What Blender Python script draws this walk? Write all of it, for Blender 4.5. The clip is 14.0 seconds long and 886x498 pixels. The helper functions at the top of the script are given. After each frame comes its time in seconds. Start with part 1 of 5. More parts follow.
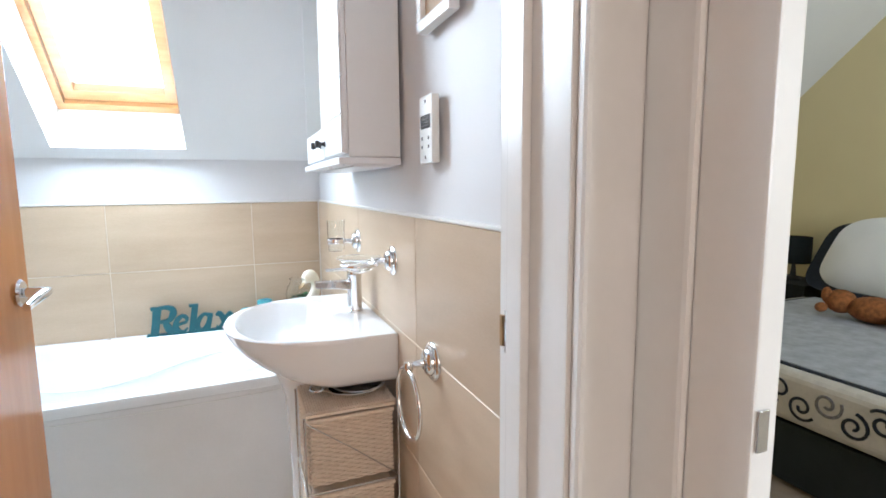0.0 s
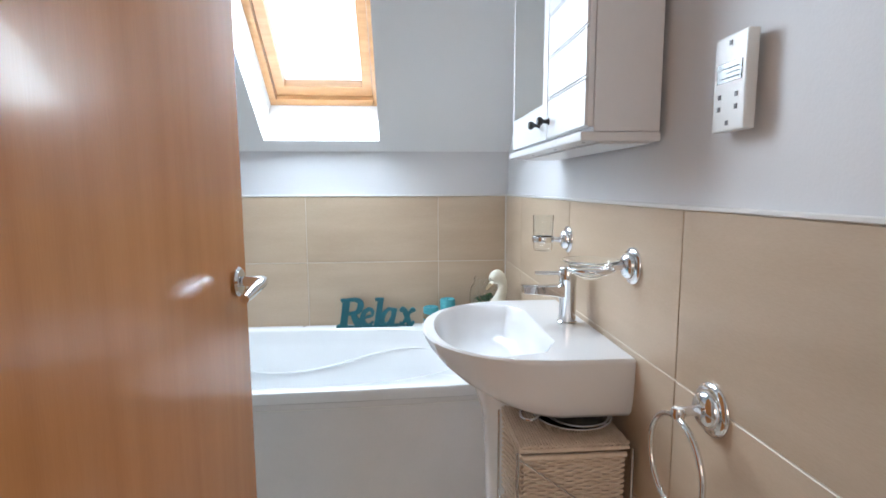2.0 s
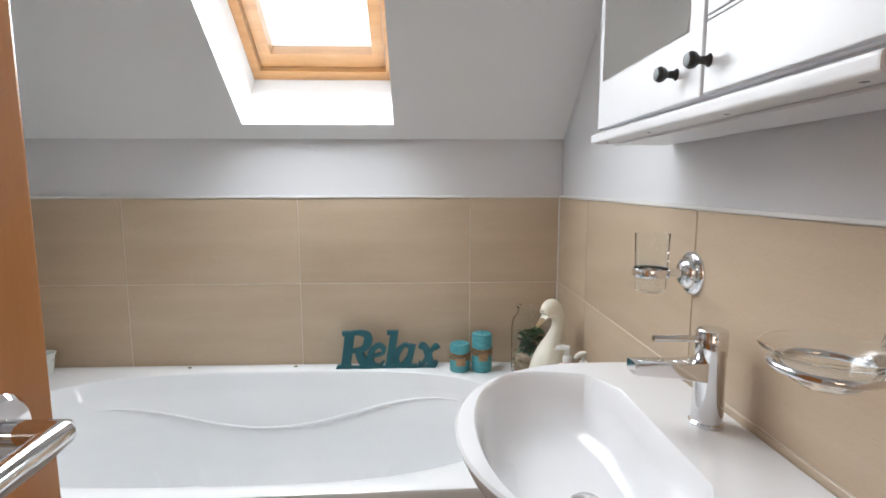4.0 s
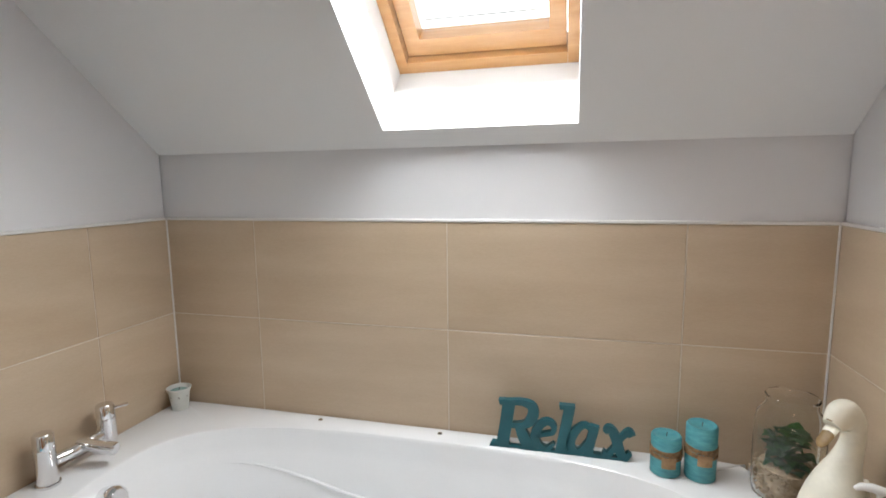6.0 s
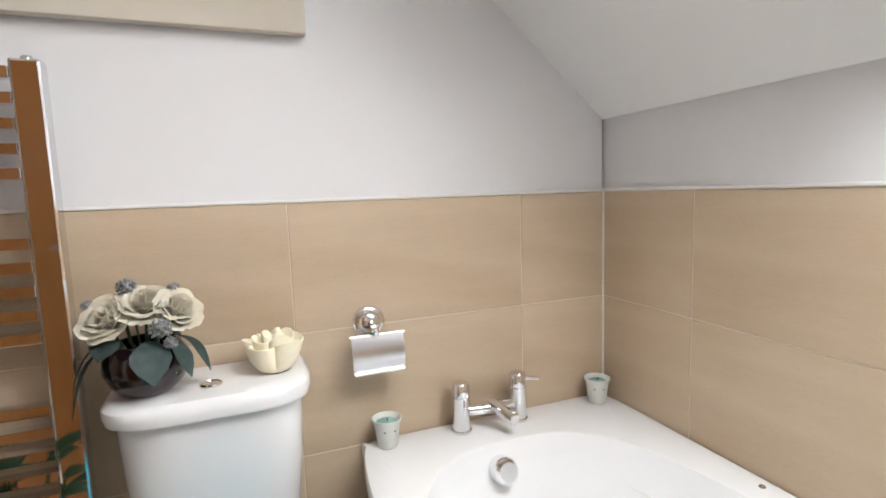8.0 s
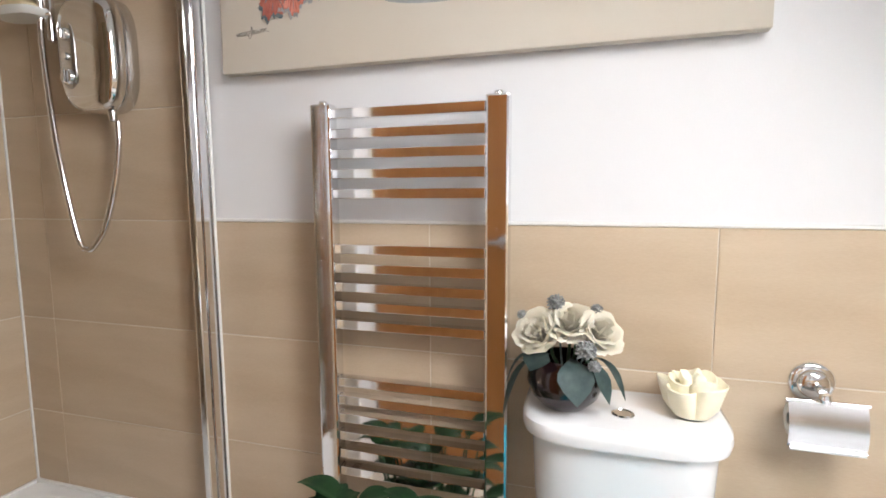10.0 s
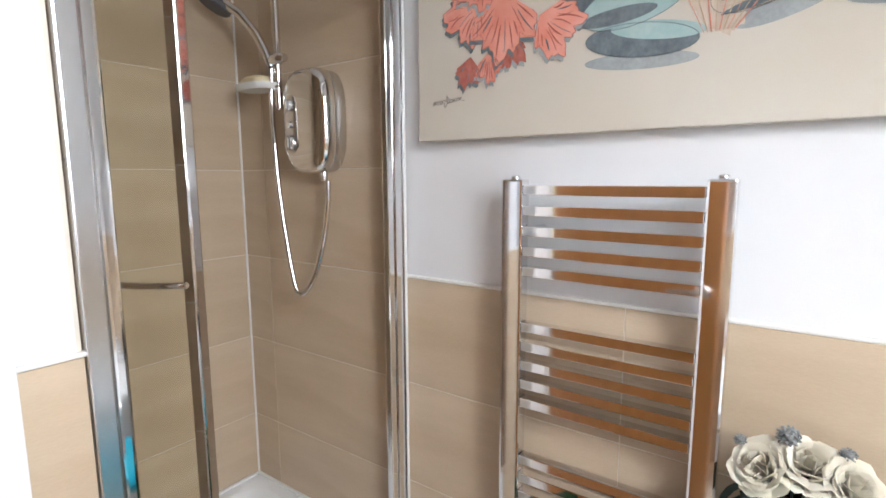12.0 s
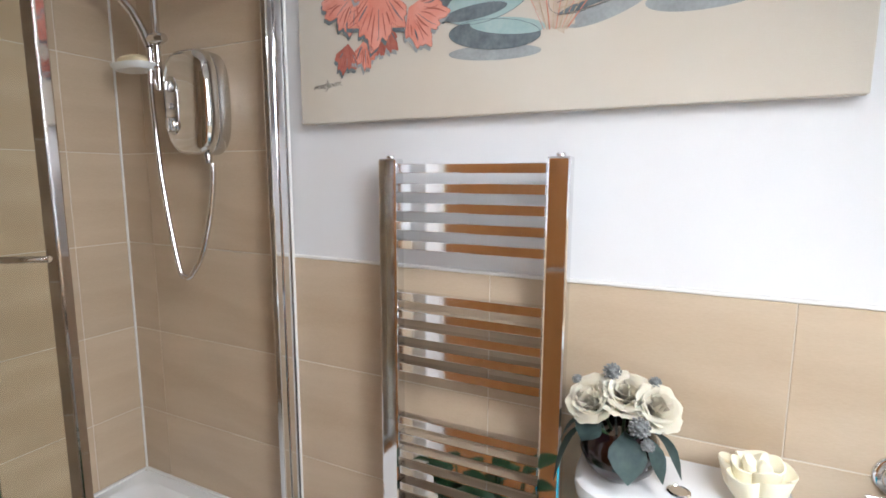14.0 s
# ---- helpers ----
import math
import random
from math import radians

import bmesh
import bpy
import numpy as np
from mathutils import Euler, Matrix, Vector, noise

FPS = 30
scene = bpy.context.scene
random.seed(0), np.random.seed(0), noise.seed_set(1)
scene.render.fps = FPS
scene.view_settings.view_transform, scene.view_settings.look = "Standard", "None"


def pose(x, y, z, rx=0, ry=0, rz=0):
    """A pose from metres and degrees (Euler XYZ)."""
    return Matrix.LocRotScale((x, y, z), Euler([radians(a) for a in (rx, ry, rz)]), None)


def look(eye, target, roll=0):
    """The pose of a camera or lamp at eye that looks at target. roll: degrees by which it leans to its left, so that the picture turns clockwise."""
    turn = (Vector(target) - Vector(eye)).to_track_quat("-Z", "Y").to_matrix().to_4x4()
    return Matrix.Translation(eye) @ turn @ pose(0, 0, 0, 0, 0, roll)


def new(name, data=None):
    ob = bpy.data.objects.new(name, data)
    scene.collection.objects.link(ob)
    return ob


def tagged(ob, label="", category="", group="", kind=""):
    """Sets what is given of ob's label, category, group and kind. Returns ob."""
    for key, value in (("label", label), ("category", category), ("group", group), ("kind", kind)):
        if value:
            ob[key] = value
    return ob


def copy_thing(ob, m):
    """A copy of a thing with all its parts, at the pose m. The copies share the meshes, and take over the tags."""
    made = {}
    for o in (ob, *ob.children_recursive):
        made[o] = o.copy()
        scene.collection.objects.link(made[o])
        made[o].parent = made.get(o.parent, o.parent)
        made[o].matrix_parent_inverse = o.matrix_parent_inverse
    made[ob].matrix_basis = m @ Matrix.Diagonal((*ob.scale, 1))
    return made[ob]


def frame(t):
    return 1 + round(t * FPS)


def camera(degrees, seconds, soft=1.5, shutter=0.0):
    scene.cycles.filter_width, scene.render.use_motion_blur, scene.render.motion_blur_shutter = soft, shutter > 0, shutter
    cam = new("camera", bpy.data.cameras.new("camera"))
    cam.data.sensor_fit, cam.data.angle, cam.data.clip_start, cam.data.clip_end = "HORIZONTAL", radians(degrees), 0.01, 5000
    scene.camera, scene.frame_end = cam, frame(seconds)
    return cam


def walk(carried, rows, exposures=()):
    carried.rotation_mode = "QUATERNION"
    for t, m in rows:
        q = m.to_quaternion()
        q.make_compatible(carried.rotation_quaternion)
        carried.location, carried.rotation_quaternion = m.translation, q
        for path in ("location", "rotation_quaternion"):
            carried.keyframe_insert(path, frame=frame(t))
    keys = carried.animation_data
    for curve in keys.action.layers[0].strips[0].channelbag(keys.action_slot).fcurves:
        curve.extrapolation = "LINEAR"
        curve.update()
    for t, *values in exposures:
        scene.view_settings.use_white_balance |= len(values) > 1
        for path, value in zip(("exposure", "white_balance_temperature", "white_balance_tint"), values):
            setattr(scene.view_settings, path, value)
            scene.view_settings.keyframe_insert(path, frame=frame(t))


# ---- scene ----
# World: west wall x = 0, north wall y = 0, east wall x = 1.84, tile top z = 1.2
cam = camera(82.4, 14.0, soft=1.7)
PATH = [
    (0, (1.466, -2.617, 1.271), (2.205, -0.775, 1.024), -0.5),
    (0.5, (1.408, -2.558, 1.251), (1.935, -0.644, 1.01), -0.5),
    (1, (1.362, -2.515, 1.246), (1.699, -0.558, 1.007), -0.4),
    (1.5, (1.372, -2.438, 1.242), (1.576, -0.462, 1.005), -0.4),
    (2, (1.363, -2.342, 1.239), (1.515, -0.363, 0.998), -0.2),
    (2.5, (1.344, -2.223, 1.238), (1.469, -0.241, 1.001), -0.1),
    (5, (1.374, -1.519, 1.265), (1.285, 0.461, 1.0), -0.2),
    (5.5, (1.345, -1.422, 1.288), (1.09, 0.543, 1.018), -0.4),
    (6, (1.255, -1.333, 1.308), (0.754, 0.585, 1.046), -0.7),
    (6.5, (1.208, -1.207, 1.324), (0.306, 0.559, 1.066), -1.2),
    (7, (1.206, -1.1, 1.291), (-0.16, 0.342, 1.058), -1.6),
    (7.5, (1.207, -1.057, 1.252), (-0.467, 0.012, 1.025), -1.6),
    (8, (1.193, -0.96, 1.215), (-0.661, -0.244, 0.988), -1.9),
    (8.5, (1.155, -0.931, 1.204), (-0.802, -0.579, 0.992), -2.0),
    (9, (1.13, -0.958, 1.219), (-0.857, -1.014, 0.99), -1.5),
    (9.2, (1.124, -0.991, 1.219), (-0.857, -1.148, 0.996), -1.2),
    (11.5, (1.071, -1.196, 1.452), (-0.559, -2.322, 1.181), -0.2),
    (12, (1.061, -1.184, 1.47), (-0.552, -2.334, 1.194), -0.2),
    (12.5, (1.072, -1.132, 1.453), (-0.541, -2.284, 1.182), -0.2),
    (13, (1.09, -1.087, 1.432), (-0.542, -2.212, 1.165), -0.1),
    (13.5, (1.087, -1.059, 1.432), (-0.602, -2.094, 1.156), 0.0),
    (14, (1.094, -1.063, 1.424), (-0.688, -1.928, 1.146), 0.2),
]
walk(cam, [(t, look(eye, target, roll)) for t, eye, target, roll in PATH],
     exposures=[(0, 0.60, 5500, 4), (1, 0.20, 5500, 4), (2, 0.02, 5580, 5), (5, -0.48, 6500, 10), (6, -0.38, 6520, 10), (7, -0.20, 6450, 10), (8, 0.06, 6650, 11), (9, 0.31, 6780, 12), (11.5, 0.57, 6200, 10), (14, 0.49, 6200, 10)])

# ---- light ----
world = bpy.data.worlds.new("sky")
scene.world = world
world.use_nodes = True
wn, wl = world.node_tree.nodes, world.node_tree.links
bg = wn["Background"]
sky = wn.new("ShaderNodeTexSky")
sky.sky_type = "NISHITA"
sky.sun_disc = False
sky.sun_elevation, sky.sun_rotation = radians(48), radians(20)
sky.air_density, sky.dust_density = 1.0, 4.0
wl.new(sky.outputs[0], bg.inputs[0])
bg.inputs[1].default_value = 0.15
sun = new("sun", bpy.data.lights.new("sun", "SUN"))
sun.data.energy, sun.data.angle, sun.data.color = 1.0, radians(12), (1.0, 0.96, 0.9)
sun.matrix_world = look((3, 9, 10), (0, 0, 0))


def area(name, eye, target, w, h, power, color):
    lamp = new(name, bpy.data.lights.new(name, "AREA"))
    lamp.data.shape, lamp.data.size, lamp.data.size_y = "RECTANGLE", w, h
    lamp.data.energy, lamp.data.color = power, color
    lamp.matrix_world = look(eye, target)
    return lamp


# daylight in the roof window, and two added fill lamps without windows behind them
area("skylight_daylight", (1.010, -0.385, 1.930), (1.010, -1.033, 1.168), 0.46, 1.04, 30, (0.93, 0.97, 1.0))
# warm lamp added on the landing, shining in through the doorway
area("landing_fill", (0.6, -5.3, 1.9), (1.3, -2.3, 1.2), 1.2, 1.4, 24, (1.0, 0.72, 0.53))
# lamp added to brighten the bedroom; no window is built there
area("bedroom_fill", (3.6, -4.6, 1.6), (3.6, -2.0, 0.9), 1.4, 1.0, 45, (1.0, 0.98, 0.95))


# ---- materials ----
def mat(name, color, rough=0.5, metal=0.0, vary=0.06, scale=6.0, bump=0.0, bump_scale=120.0, spec=0.5, coat=0.0,
        second=None, stretch=(1, 1, 1), random=0.0, rough_vary=0.08):
    """Painted, glazed or metal surface: two scales of noise in colour, gloss and relief."""
    m = bpy.data.materials.new(name)
    m.use_nodes = True
    n, l = m.node_tree.nodes, m.node_tree.links
    p = n["Principled BSDF"]
    tc = n.new("ShaderNodeTexCoord")
    mp = n.new("ShaderNodeMapping")
    mp.inputs["Scale"].default_value = stretch
    l.new(tc.outputs["Object"], mp.inputs[0])
    big, fine = n.new("ShaderNodeTexNoise"), n.new("ShaderNodeTexNoise")
    big.inputs["Scale"].default_value, big.inputs["Detail"].default_value = scale, 4
    fine.inputs["Scale"].default_value, fine.inputs["Detail"].default_value = bump_scale, 3
    l.new(mp.outputs[0], big.inputs[0]), l.new(mp.outputs[0], fine.inputs[0])
    add = n.new("ShaderNodeMath")
    add.operation = "MULTIPLY_ADD"
    l.new(fine.outputs[0], add.inputs[0])
    add.inputs[1].default_value = 0.35
    l.new(big.outputs[0], add.inputs[2])
    mix = n.new("ShaderNodeMix")
    mix.data_type = "RGBA"
    c2 = second or tuple(c * (1 - 2 * vary) for c in color)
    mix.inputs[6].default_value, mix.inputs[7].default_value = (*color, 1), (*c2, 1)
    ramp = n.new("ShaderNodeMapRange")
    ramp.inputs[1].default_value, ramp.inputs[2].default_value = 0.45, 0.9
    l.new(add.outputs[0], ramp.inputs[0]), l.new(ramp.outputs[0], mix.inputs[0])
    out = mix.outputs[2]
    if random:
        info, hsv, mr = n.new("ShaderNodeObjectInfo"), n.new("ShaderNodeHueSaturation"), n.new("ShaderNodeMapRange")
        mr.inputs[3].default_value, mr.inputs[4].default_value = 1 - random, 1 + random
        l.new(info.outputs["Random"], mr.inputs[0]), l.new(mr.outputs[0], hsv.inputs["Value"])
        l.new(out, hsv.inputs["Color"])
        out = hsv.outputs[0]
    l.new(out, p.inputs["Base Color"])
    rr = n.new("ShaderNodeMapRange")
    rr.inputs[3].default_value, rr.inputs[4].default_value = max(rough - rough_vary * rough, 0), rough + rough_vary * rough
    l.new(big.outputs[0], rr.inputs[0]), l.new(rr.outputs[0], p.inputs["Roughness"])
    p.inputs["Metallic"].default_value = metal
    p.inputs["Specular IOR Level"].default_value = spec
    p.inputs["Coat Weight"].default_value = coat
    p.inputs["Coat Roughness"].default_value = 0.08
    if bump:
        b = n.new("ShaderNodeBump")
        b.inputs["Strength"].default_value, b.inputs["Distance"].default_value = bump, 0.002
        l.new(fine.outputs[0], b.inputs["Height"]), l.new(b.outputs[0], p.inputs["Normal"])
    return m


def glass_mat(name, color, rough=0.0, ior=1.45, coat=0.0):
    m = bpy.data.materials.new(name)
    m.use_nodes = True
    p = m.node_tree.nodes["Principled BSDF"]
    p.inputs["Base Color"].default_value = (*color, 1)
    p.inputs["Transmission Weight"].default_value = 1.0
    p.inputs["Roughness"].default_value, p.inputs["IOR"].default_value = rough, ior
    p.inputs["Coat Weight"].default_value, p.inputs["Coat Roughness"].default_value = coat, 0.0
    return m


def glow_mat(name, color, strength):
    m = bpy.data.materials.new(name)
    m.use_nodes = True
    p = m.node_tree.nodes["Principled BSDF"]
    p.inputs["Base Color"].default_value = (*color, 1)
    p.inputs["Emission Color"].default_value, p.inputs["Emission Strength"].default_value = (*color, 1), strength
    return m


def wood_mat(name, light, dark, along=(1.2, 14, 14), rough=0.35, coat=0.0, bump=0.15):
    m = mat(name, light, rough, 0, scale=3.0, bump=bump, bump_scale=60, second=dark, stretch=along, coat=coat)
    return m


WALL = mat("white_paint", (0.72, 0.715, 0.725), 0.6, vary=0.02, scale=2, bump=0.12, bump_scale=260)
CEIL = mat("ceiling_paint", (0.80, 0.80, 0.80), 0.7, vary=0.02, scale=2, bump=0.1, bump_scale=240)
GLOSS = mat("white_gloss_paint", (0.80, 0.79, 0.78), 0.25, vary=0.03, scale=5, bump=0.04, bump_scale=60)
TILE = mat("beige_tile", (0.56, 0.445, 0.325), 0.33, vary=0.05, scale=3.5, bump=0.05, bump_scale=180,
           second=(0.465, 0.355, 0.245), stretch=(0.6, 0.6, 3.2), random=0.035)
GROUT = mat("grout", (0.72, 0.66, 0.57), 0.8, vary=0.06, scale=20)
TRIM = mat("tile_trim", (0.80, 0.79, 0.77), 0.3, vary=0.03)
# floor is out of view; its pale tone is chosen to bounce light upwards
FLOOR = mat("floor_vinyl", (0.64, 0.56, 0.46), 0.45, vary=0.15, scale=4, bump=0.05)
CARPET = mat("carpet", (0.42, 0.34, 0.26), 0.95, vary=0.15, scale=8, bump=0.6, bump_scale=400)
PINE = wood_mat("pine", (0.64, 0.37, 0.17), (0.52, 0.27, 0.10), along=(1.5, 16, 16), rough=0.3, coat=0.3)
DOORWOOD = wood_mat("door_veneer", (0.55, 0.24, 0.080), (0.47, 0.195, 0.062), along=(9, 9, 0.5), rough=0.24, coat=0.2, bump=0.02)
CERAMIC = mat("white_ceramic", (0.80, 0.80, 0.81), 0.10, vary=0.015, coat=0.3)
ACRYLIC = mat("white_acrylic", (0.82, 0.83, 0.84), 0.14, vary=0.02, coat=0.3)
PANELM = mat("bath_panel_acrylic", (0.78, 0.77, 0.77), 0.22, vary=0.03)
CHROME = mat("chrome", (0.80, 0.80, 0.81), 0.06, 1.0, vary=0.02)
SATIN = mat("satin_aluminium", (0.66, 0.66, 0.67), 0.24, 1.0, vary=0.05)
BLACKISH = mat("black_plastic", (0.03, 0.03, 0.032), 0.4, vary=0.1)
YELLOW = mat("yellow_wall_paint", (0.70, 0.60, 0.34), 0.7, vary=0.03, scale=2, bump=0.1, bump_scale=200)
PANE = glass_mat("window_glass", (0.97, 0.99, 0.99))


# ---- mesh helpers ----
def link(name, bm, material, parent=None, smooth=False):
    me = bpy.data.meshes.new(name)
    bmesh.ops.recalc_face_normals(bm, faces=bm.faces)
    smooth = smooth and not bm.faces.layers.int.get("flat")
    bm.to_mesh(me)
    bm.free()
    me.materials.append(material)
    if smooth:
        me.shade_smooth()
        me.set_sharp_from_angle(angle=radians(40))
    ob = new(name, me)
    ob.parent = parent
    return ob


def part(name, bm, material, parent, label="", smooth=True):
    ob = link(name, bm, material, parent, smooth)
    return tagged(ob, label) if label else ob


def thing(name, x, y, z, label, category, group="", rz=0.0):
    """The Empty at a thing's base that its parts hang from."""
    ob = new(name)
    ob.empty_display_size = 0.05
    ob.matrix_world = pose(x, y, z, 0, 0, rz)
    return tagged(ob, label, category, group)


def box(bm, x0, x1, y0, y1, z0, z1, bevel=0.0, seg=2):
    m = Matrix.Translation(((x0 + x1) / 2, (y0 + y1) / 2, (z0 + z1) / 2)) @ Matrix.Diagonal((x1 - x0, y1 - y0, z1 - z0, 1))
    bm.faces.layers.int.get("flat") or bm.faces.layers.int.new("flat")
    vs = bmesh.ops.create_cube(bm, size=1, matrix=m)["verts"]
    if bevel:
        es = list({e for v in vs for e in v.link_edges})
        bmesh.ops.bevel(bm, geom=es, offset=bevel, segments=seg, affect="EDGES", profile=0.6)
    return bm


def B(x0, x1, y0, y1, z0, z1, bevel=0.0, seg=2):
    return box(bmesh.new(), x0, x1, y0, y1, z0, z1, bevel, seg)


def lathe(profile, seg=32, bm=None, m=None):
    """A turned body from (radius, height) pairs about z."""
    bm = bm or bmesh.new()
    m = m or Matrix()
    rings = []
    for r, z in profile:
        if r < 1e-6:
            rings.append([bm.verts.new(m @ Vector((0, 0, z)))])
        else:
            rings.append([bm.verts.new(m @ Vector((r * math.cos(a), r * math.sin(a), z)))
                          for a in (2 * math.pi * k / seg for k in range(seg))])
    for a, b in zip(rings, rings[1:]):
        for k in range(seg):
            q = [a[k % len(a)], a[(k + 1) % len(a)], b[(k + 1) % len(b)], b[k % len(b)]]
            q = list(dict.fromkeys(q))
            if len(q) > 2:
                bm.faces.new(q)
    return bm


def axis_to(p, q):
    """The turn that takes z to the way from p to q, at p."""
    p, q = Vector(p), Vector(q)
    return Matrix.Translation(p) @ (q - p).to_track_quat("Z", "Y").to_matrix().to_4x4()


def rod(bm, p, q, r, seg=16, r2=None):
    n = (Vector(q) - Vector(p)).length
    r2 = r if r2 is None else r2
    e = min(r, r2) * 0.15
    return lathe([(0, 0), (r - e, 0), (r, e), (r2, n - e), (r2 - e, n), (0, n)], seg, bm, axis_to(p, q))


def tube(bm, pts, r, seg=12, closed=False):
    """A pipe of radius r along smooth points."""
    pts = [Vector(p) for p in pts]
    n = len(pts)
    rings, side = [], None
    for k in range(n):
        a = pts[(k - 1) % n] if closed or k else pts[0]
        b = pts[(k + 1) % n] if closed or k < n - 1 else pts[-1]
        way = (b - a).normalized()
        if side is None:
            side = way.orthogonal().normalized()
        side = (side - way * side.dot(way)).normalized()
        up = way.cross(side)
        rad = r[k] if isinstance(r, (list, tuple)) else r
        rings.append([bm.verts.new(pts[k] + rad * (math.cos(t) * side + math.sin(t) * up))
                      for t in (2 * math.pi * j / seg for j in range(seg))])
    for k in range(n if closed else n - 1):
        a, b = rings[k], rings[(k + 1) % n]
        for j in range(seg):
            bm.faces.new([a[j], a[(j + 1) % seg], b[(j + 1) % seg], b[j]])
    if not closed:
        bm.faces.new(rings[0]), bm.faces.new(rings[-1])
    return bm


def arc(fn, n=24):
    return [fn(k / (n - 1)) for k in range(n)]


def loft(rings, caps=True, bm=None):
    """Skin over rings of equally many points."""
    bm = bm or bmesh.new()
    vs = [[bm.verts.new(p) for p in ring] for ring in rings]
    n = len(vs[0])
    for a, b in zip(vs, vs[1:]):
        for k in range(n):
            bm.faces.new([a[k], a[(k + 1) % n], b[(k + 1) % n], b[k]])
    if caps:
        bm.faces.new(vs[0]), bm.faces.new(vs[-1])
    return bm


def prism(pts, axis, a, b, bm=None):
    """A flat outline drawn out along an axis from a to b. pts: the two other coordinates."""
    def place(p, v):
        return {"x": (v, p[0], p[1]), "y": (p[0], v, p[1]), "z": (p[0], p[1], v)}[axis]
    return loft([[place(p, a) for p in pts], [place(p, b) for p in pts]], True, bm)


def superellipse(cx, cy, a, b, z, p=2.6, n=48):
    out = []
    for k in range(n):
        t = 2 * math.pi * k / n
        c, s = math.cos(t), math.sin(t)
        out.append((cx + a * math.copysign(abs(c) ** (2 / p), c), cy + b * math.copysign(abs(s) ** (2 / p), s), z))
    return out


# ---- setting ----
F = 0.05                      # floor
W, E, S = 0.0, 1.84, -2.07    # walls
KNEE, RISE, TOP = 1.402, 0.85, 2.42


def structure(name, bm, material, label, smooth=False):
    return tagged(link(name, bm, material, None, smooth), label, name.rstrip("_0123456789").replace("_", " "), kind="structure")


def tile_grid(owner, cols, rows, place, gap=0.0013):
    """Tiles 8 mm thick between joint lines; place(u0, u1, v0, v1) gives each tile's box."""
    cache = {}
    for u0, u1 in zip(cols, cols[1:]):
        for v0, v1 in zip(rows, rows[1:]):
            x0, x1, y0, y1, z0, z1 = place(u0 + gap, u1 - gap, v0 + 0.0014, v1 - 0.0014)
            key = tuple(round(d, 4) for d in (x1 - x0, y1 - y0, z1 - z0))
            if key not in cache:
                bm = B(-key[0] / 2, key[0] / 2, -key[1] / 2, key[1] / 2, -key[2] / 2, key[2] / 2, 0.0009, 1)
                me = bpy.data.meshes.new("tile")
                bm.to_mesh(me)
                bm.free()
                me.materials.append(TILE)
                cache[key] = me
            ob = new("tile", cache[key])
            ob.location = ((x0 + x1) / 2, (y0 + y1) / 2, (z0 + z1) / 2)
            ob.parent = owner


ROWS4 = [F + 0.001, 0.294, 0.597, 0.897, 1.2]
ROWS_SHOWER = [0.30, 0.597, 0.897, 1.2, 1.5, 1.8, 2.1, TOP - 0.01]
T = 0.008


def slope_z(y):
    return KNEE - RISE * y


# floors
tagged(structure("floor", B(-0.15, 2.0, -3.0, 0.15, F - 0.1, F), FLOOR, "plain beige vinyl bathroom floor, out of view, kept pale to bounce light up"))
structure("floor_landing", B(-0.15, 1.875, -5.6, -3.0, F - 0.1, F), CARPET, "beige carpet on the landing")
structure("floor_bedroom", B(2.0, 6.0, -5.6, 0.5, F - 0.1, F), CARPET, "beige carpet in the bedroom")

# west wall with the shower's part, north knee wall, east wall
wall_w = structure("wall_west", B(-0.12, -T, -2.95, 0.0, F, TOP), WALL, "white painted wall, tiled to half height")
wall_n = structure("wall_north", B(-0.12, E + 0.1, T, 0.12, F, KNEE), WALL, "low white wall, tiled above the bath")
wall_e = structure("wall_east", B(E + T, E + 0.035, S + 0.08, 0.0, F, TOP), WALL, "white painted wall, tiled to half height")
structure("wall_bedroom_west", B(E + 0.036, 2.0, -2.16, 0.5, F, 2.9), YELLOW, "yellow painted bedroom wall")

structure("grout_west", B(-T + 0.0002, -0.0018, -2.809, 0.0, F, 1.2), GROUT, "pale grout between beige wall tiles")
structure("grout_west_shower", B(-T + 0.0002, -0.0018, -2.809, S - 0.005, 1.2005, TOP), GROUT, "pale grout between shower tiles")
structure("grout_north", B(0.0, E, 0.0018, T - 0.0002, 0.56, 1.2), GROUT, "pale grout between beige wall tiles")
structure("grout_east", B(E + 0.0018, E + T - 0.0002, S + 0.086, 0.0, F, 1.2), GROUT, "pale grout between beige wall tiles")
tile_grid(wall_n, [0.0, 0.315, 0.918, 1.521, E], [0.56, 0.897, 1.2], lambda a, b, c, d: (a, b, 0.0, T - 0.001, c, d))
tile_grid(wall_w, [S, -1.472, -0.873, -0.272, 0.0], ROWS4, lambda a, b, c, d: (-T + 0.001, 0.0, a, b, c, d), 0.0010)
tile_grid(wall_w, [-2.81, -2.678, S], ROWS_SHOWER, lambda a, b, c, d: (-T + 0.001, 0.0, a, b, c, d))
tile_grid(wall_e, [S + 0.086, -1.511, -0.911, -0.311, 0.0], ROWS4, lambda a, b, c, d: (E, E + T - 0.001, a, b, c, d))
structure("trim_north", B(0.002, E - 0.002, -0.003, T, 1.2005, 1.208, 0.0015, 1), TRIM, "thin white trim on top of the tiles")
structure("trim_west", B(-T, 0.003, S + 0.002, -0.004, 1.2005, 1.208, 0.0015, 1), TRIM, "thin white trim on top of the tiles")
structure("trim_east", B(E - 0.003, E + T, S + 0.088, -0.004, 1.2005, 1.208, 0.0015, 1), TRIM, "thin white trim on top of the tiles")
structure("seal_north_west", B(0.0005, 0.005, -0.005, -0.0005, 0.6, 1.2, 0.001, 1), TRIM, "white sealant bead in the tiled corner")
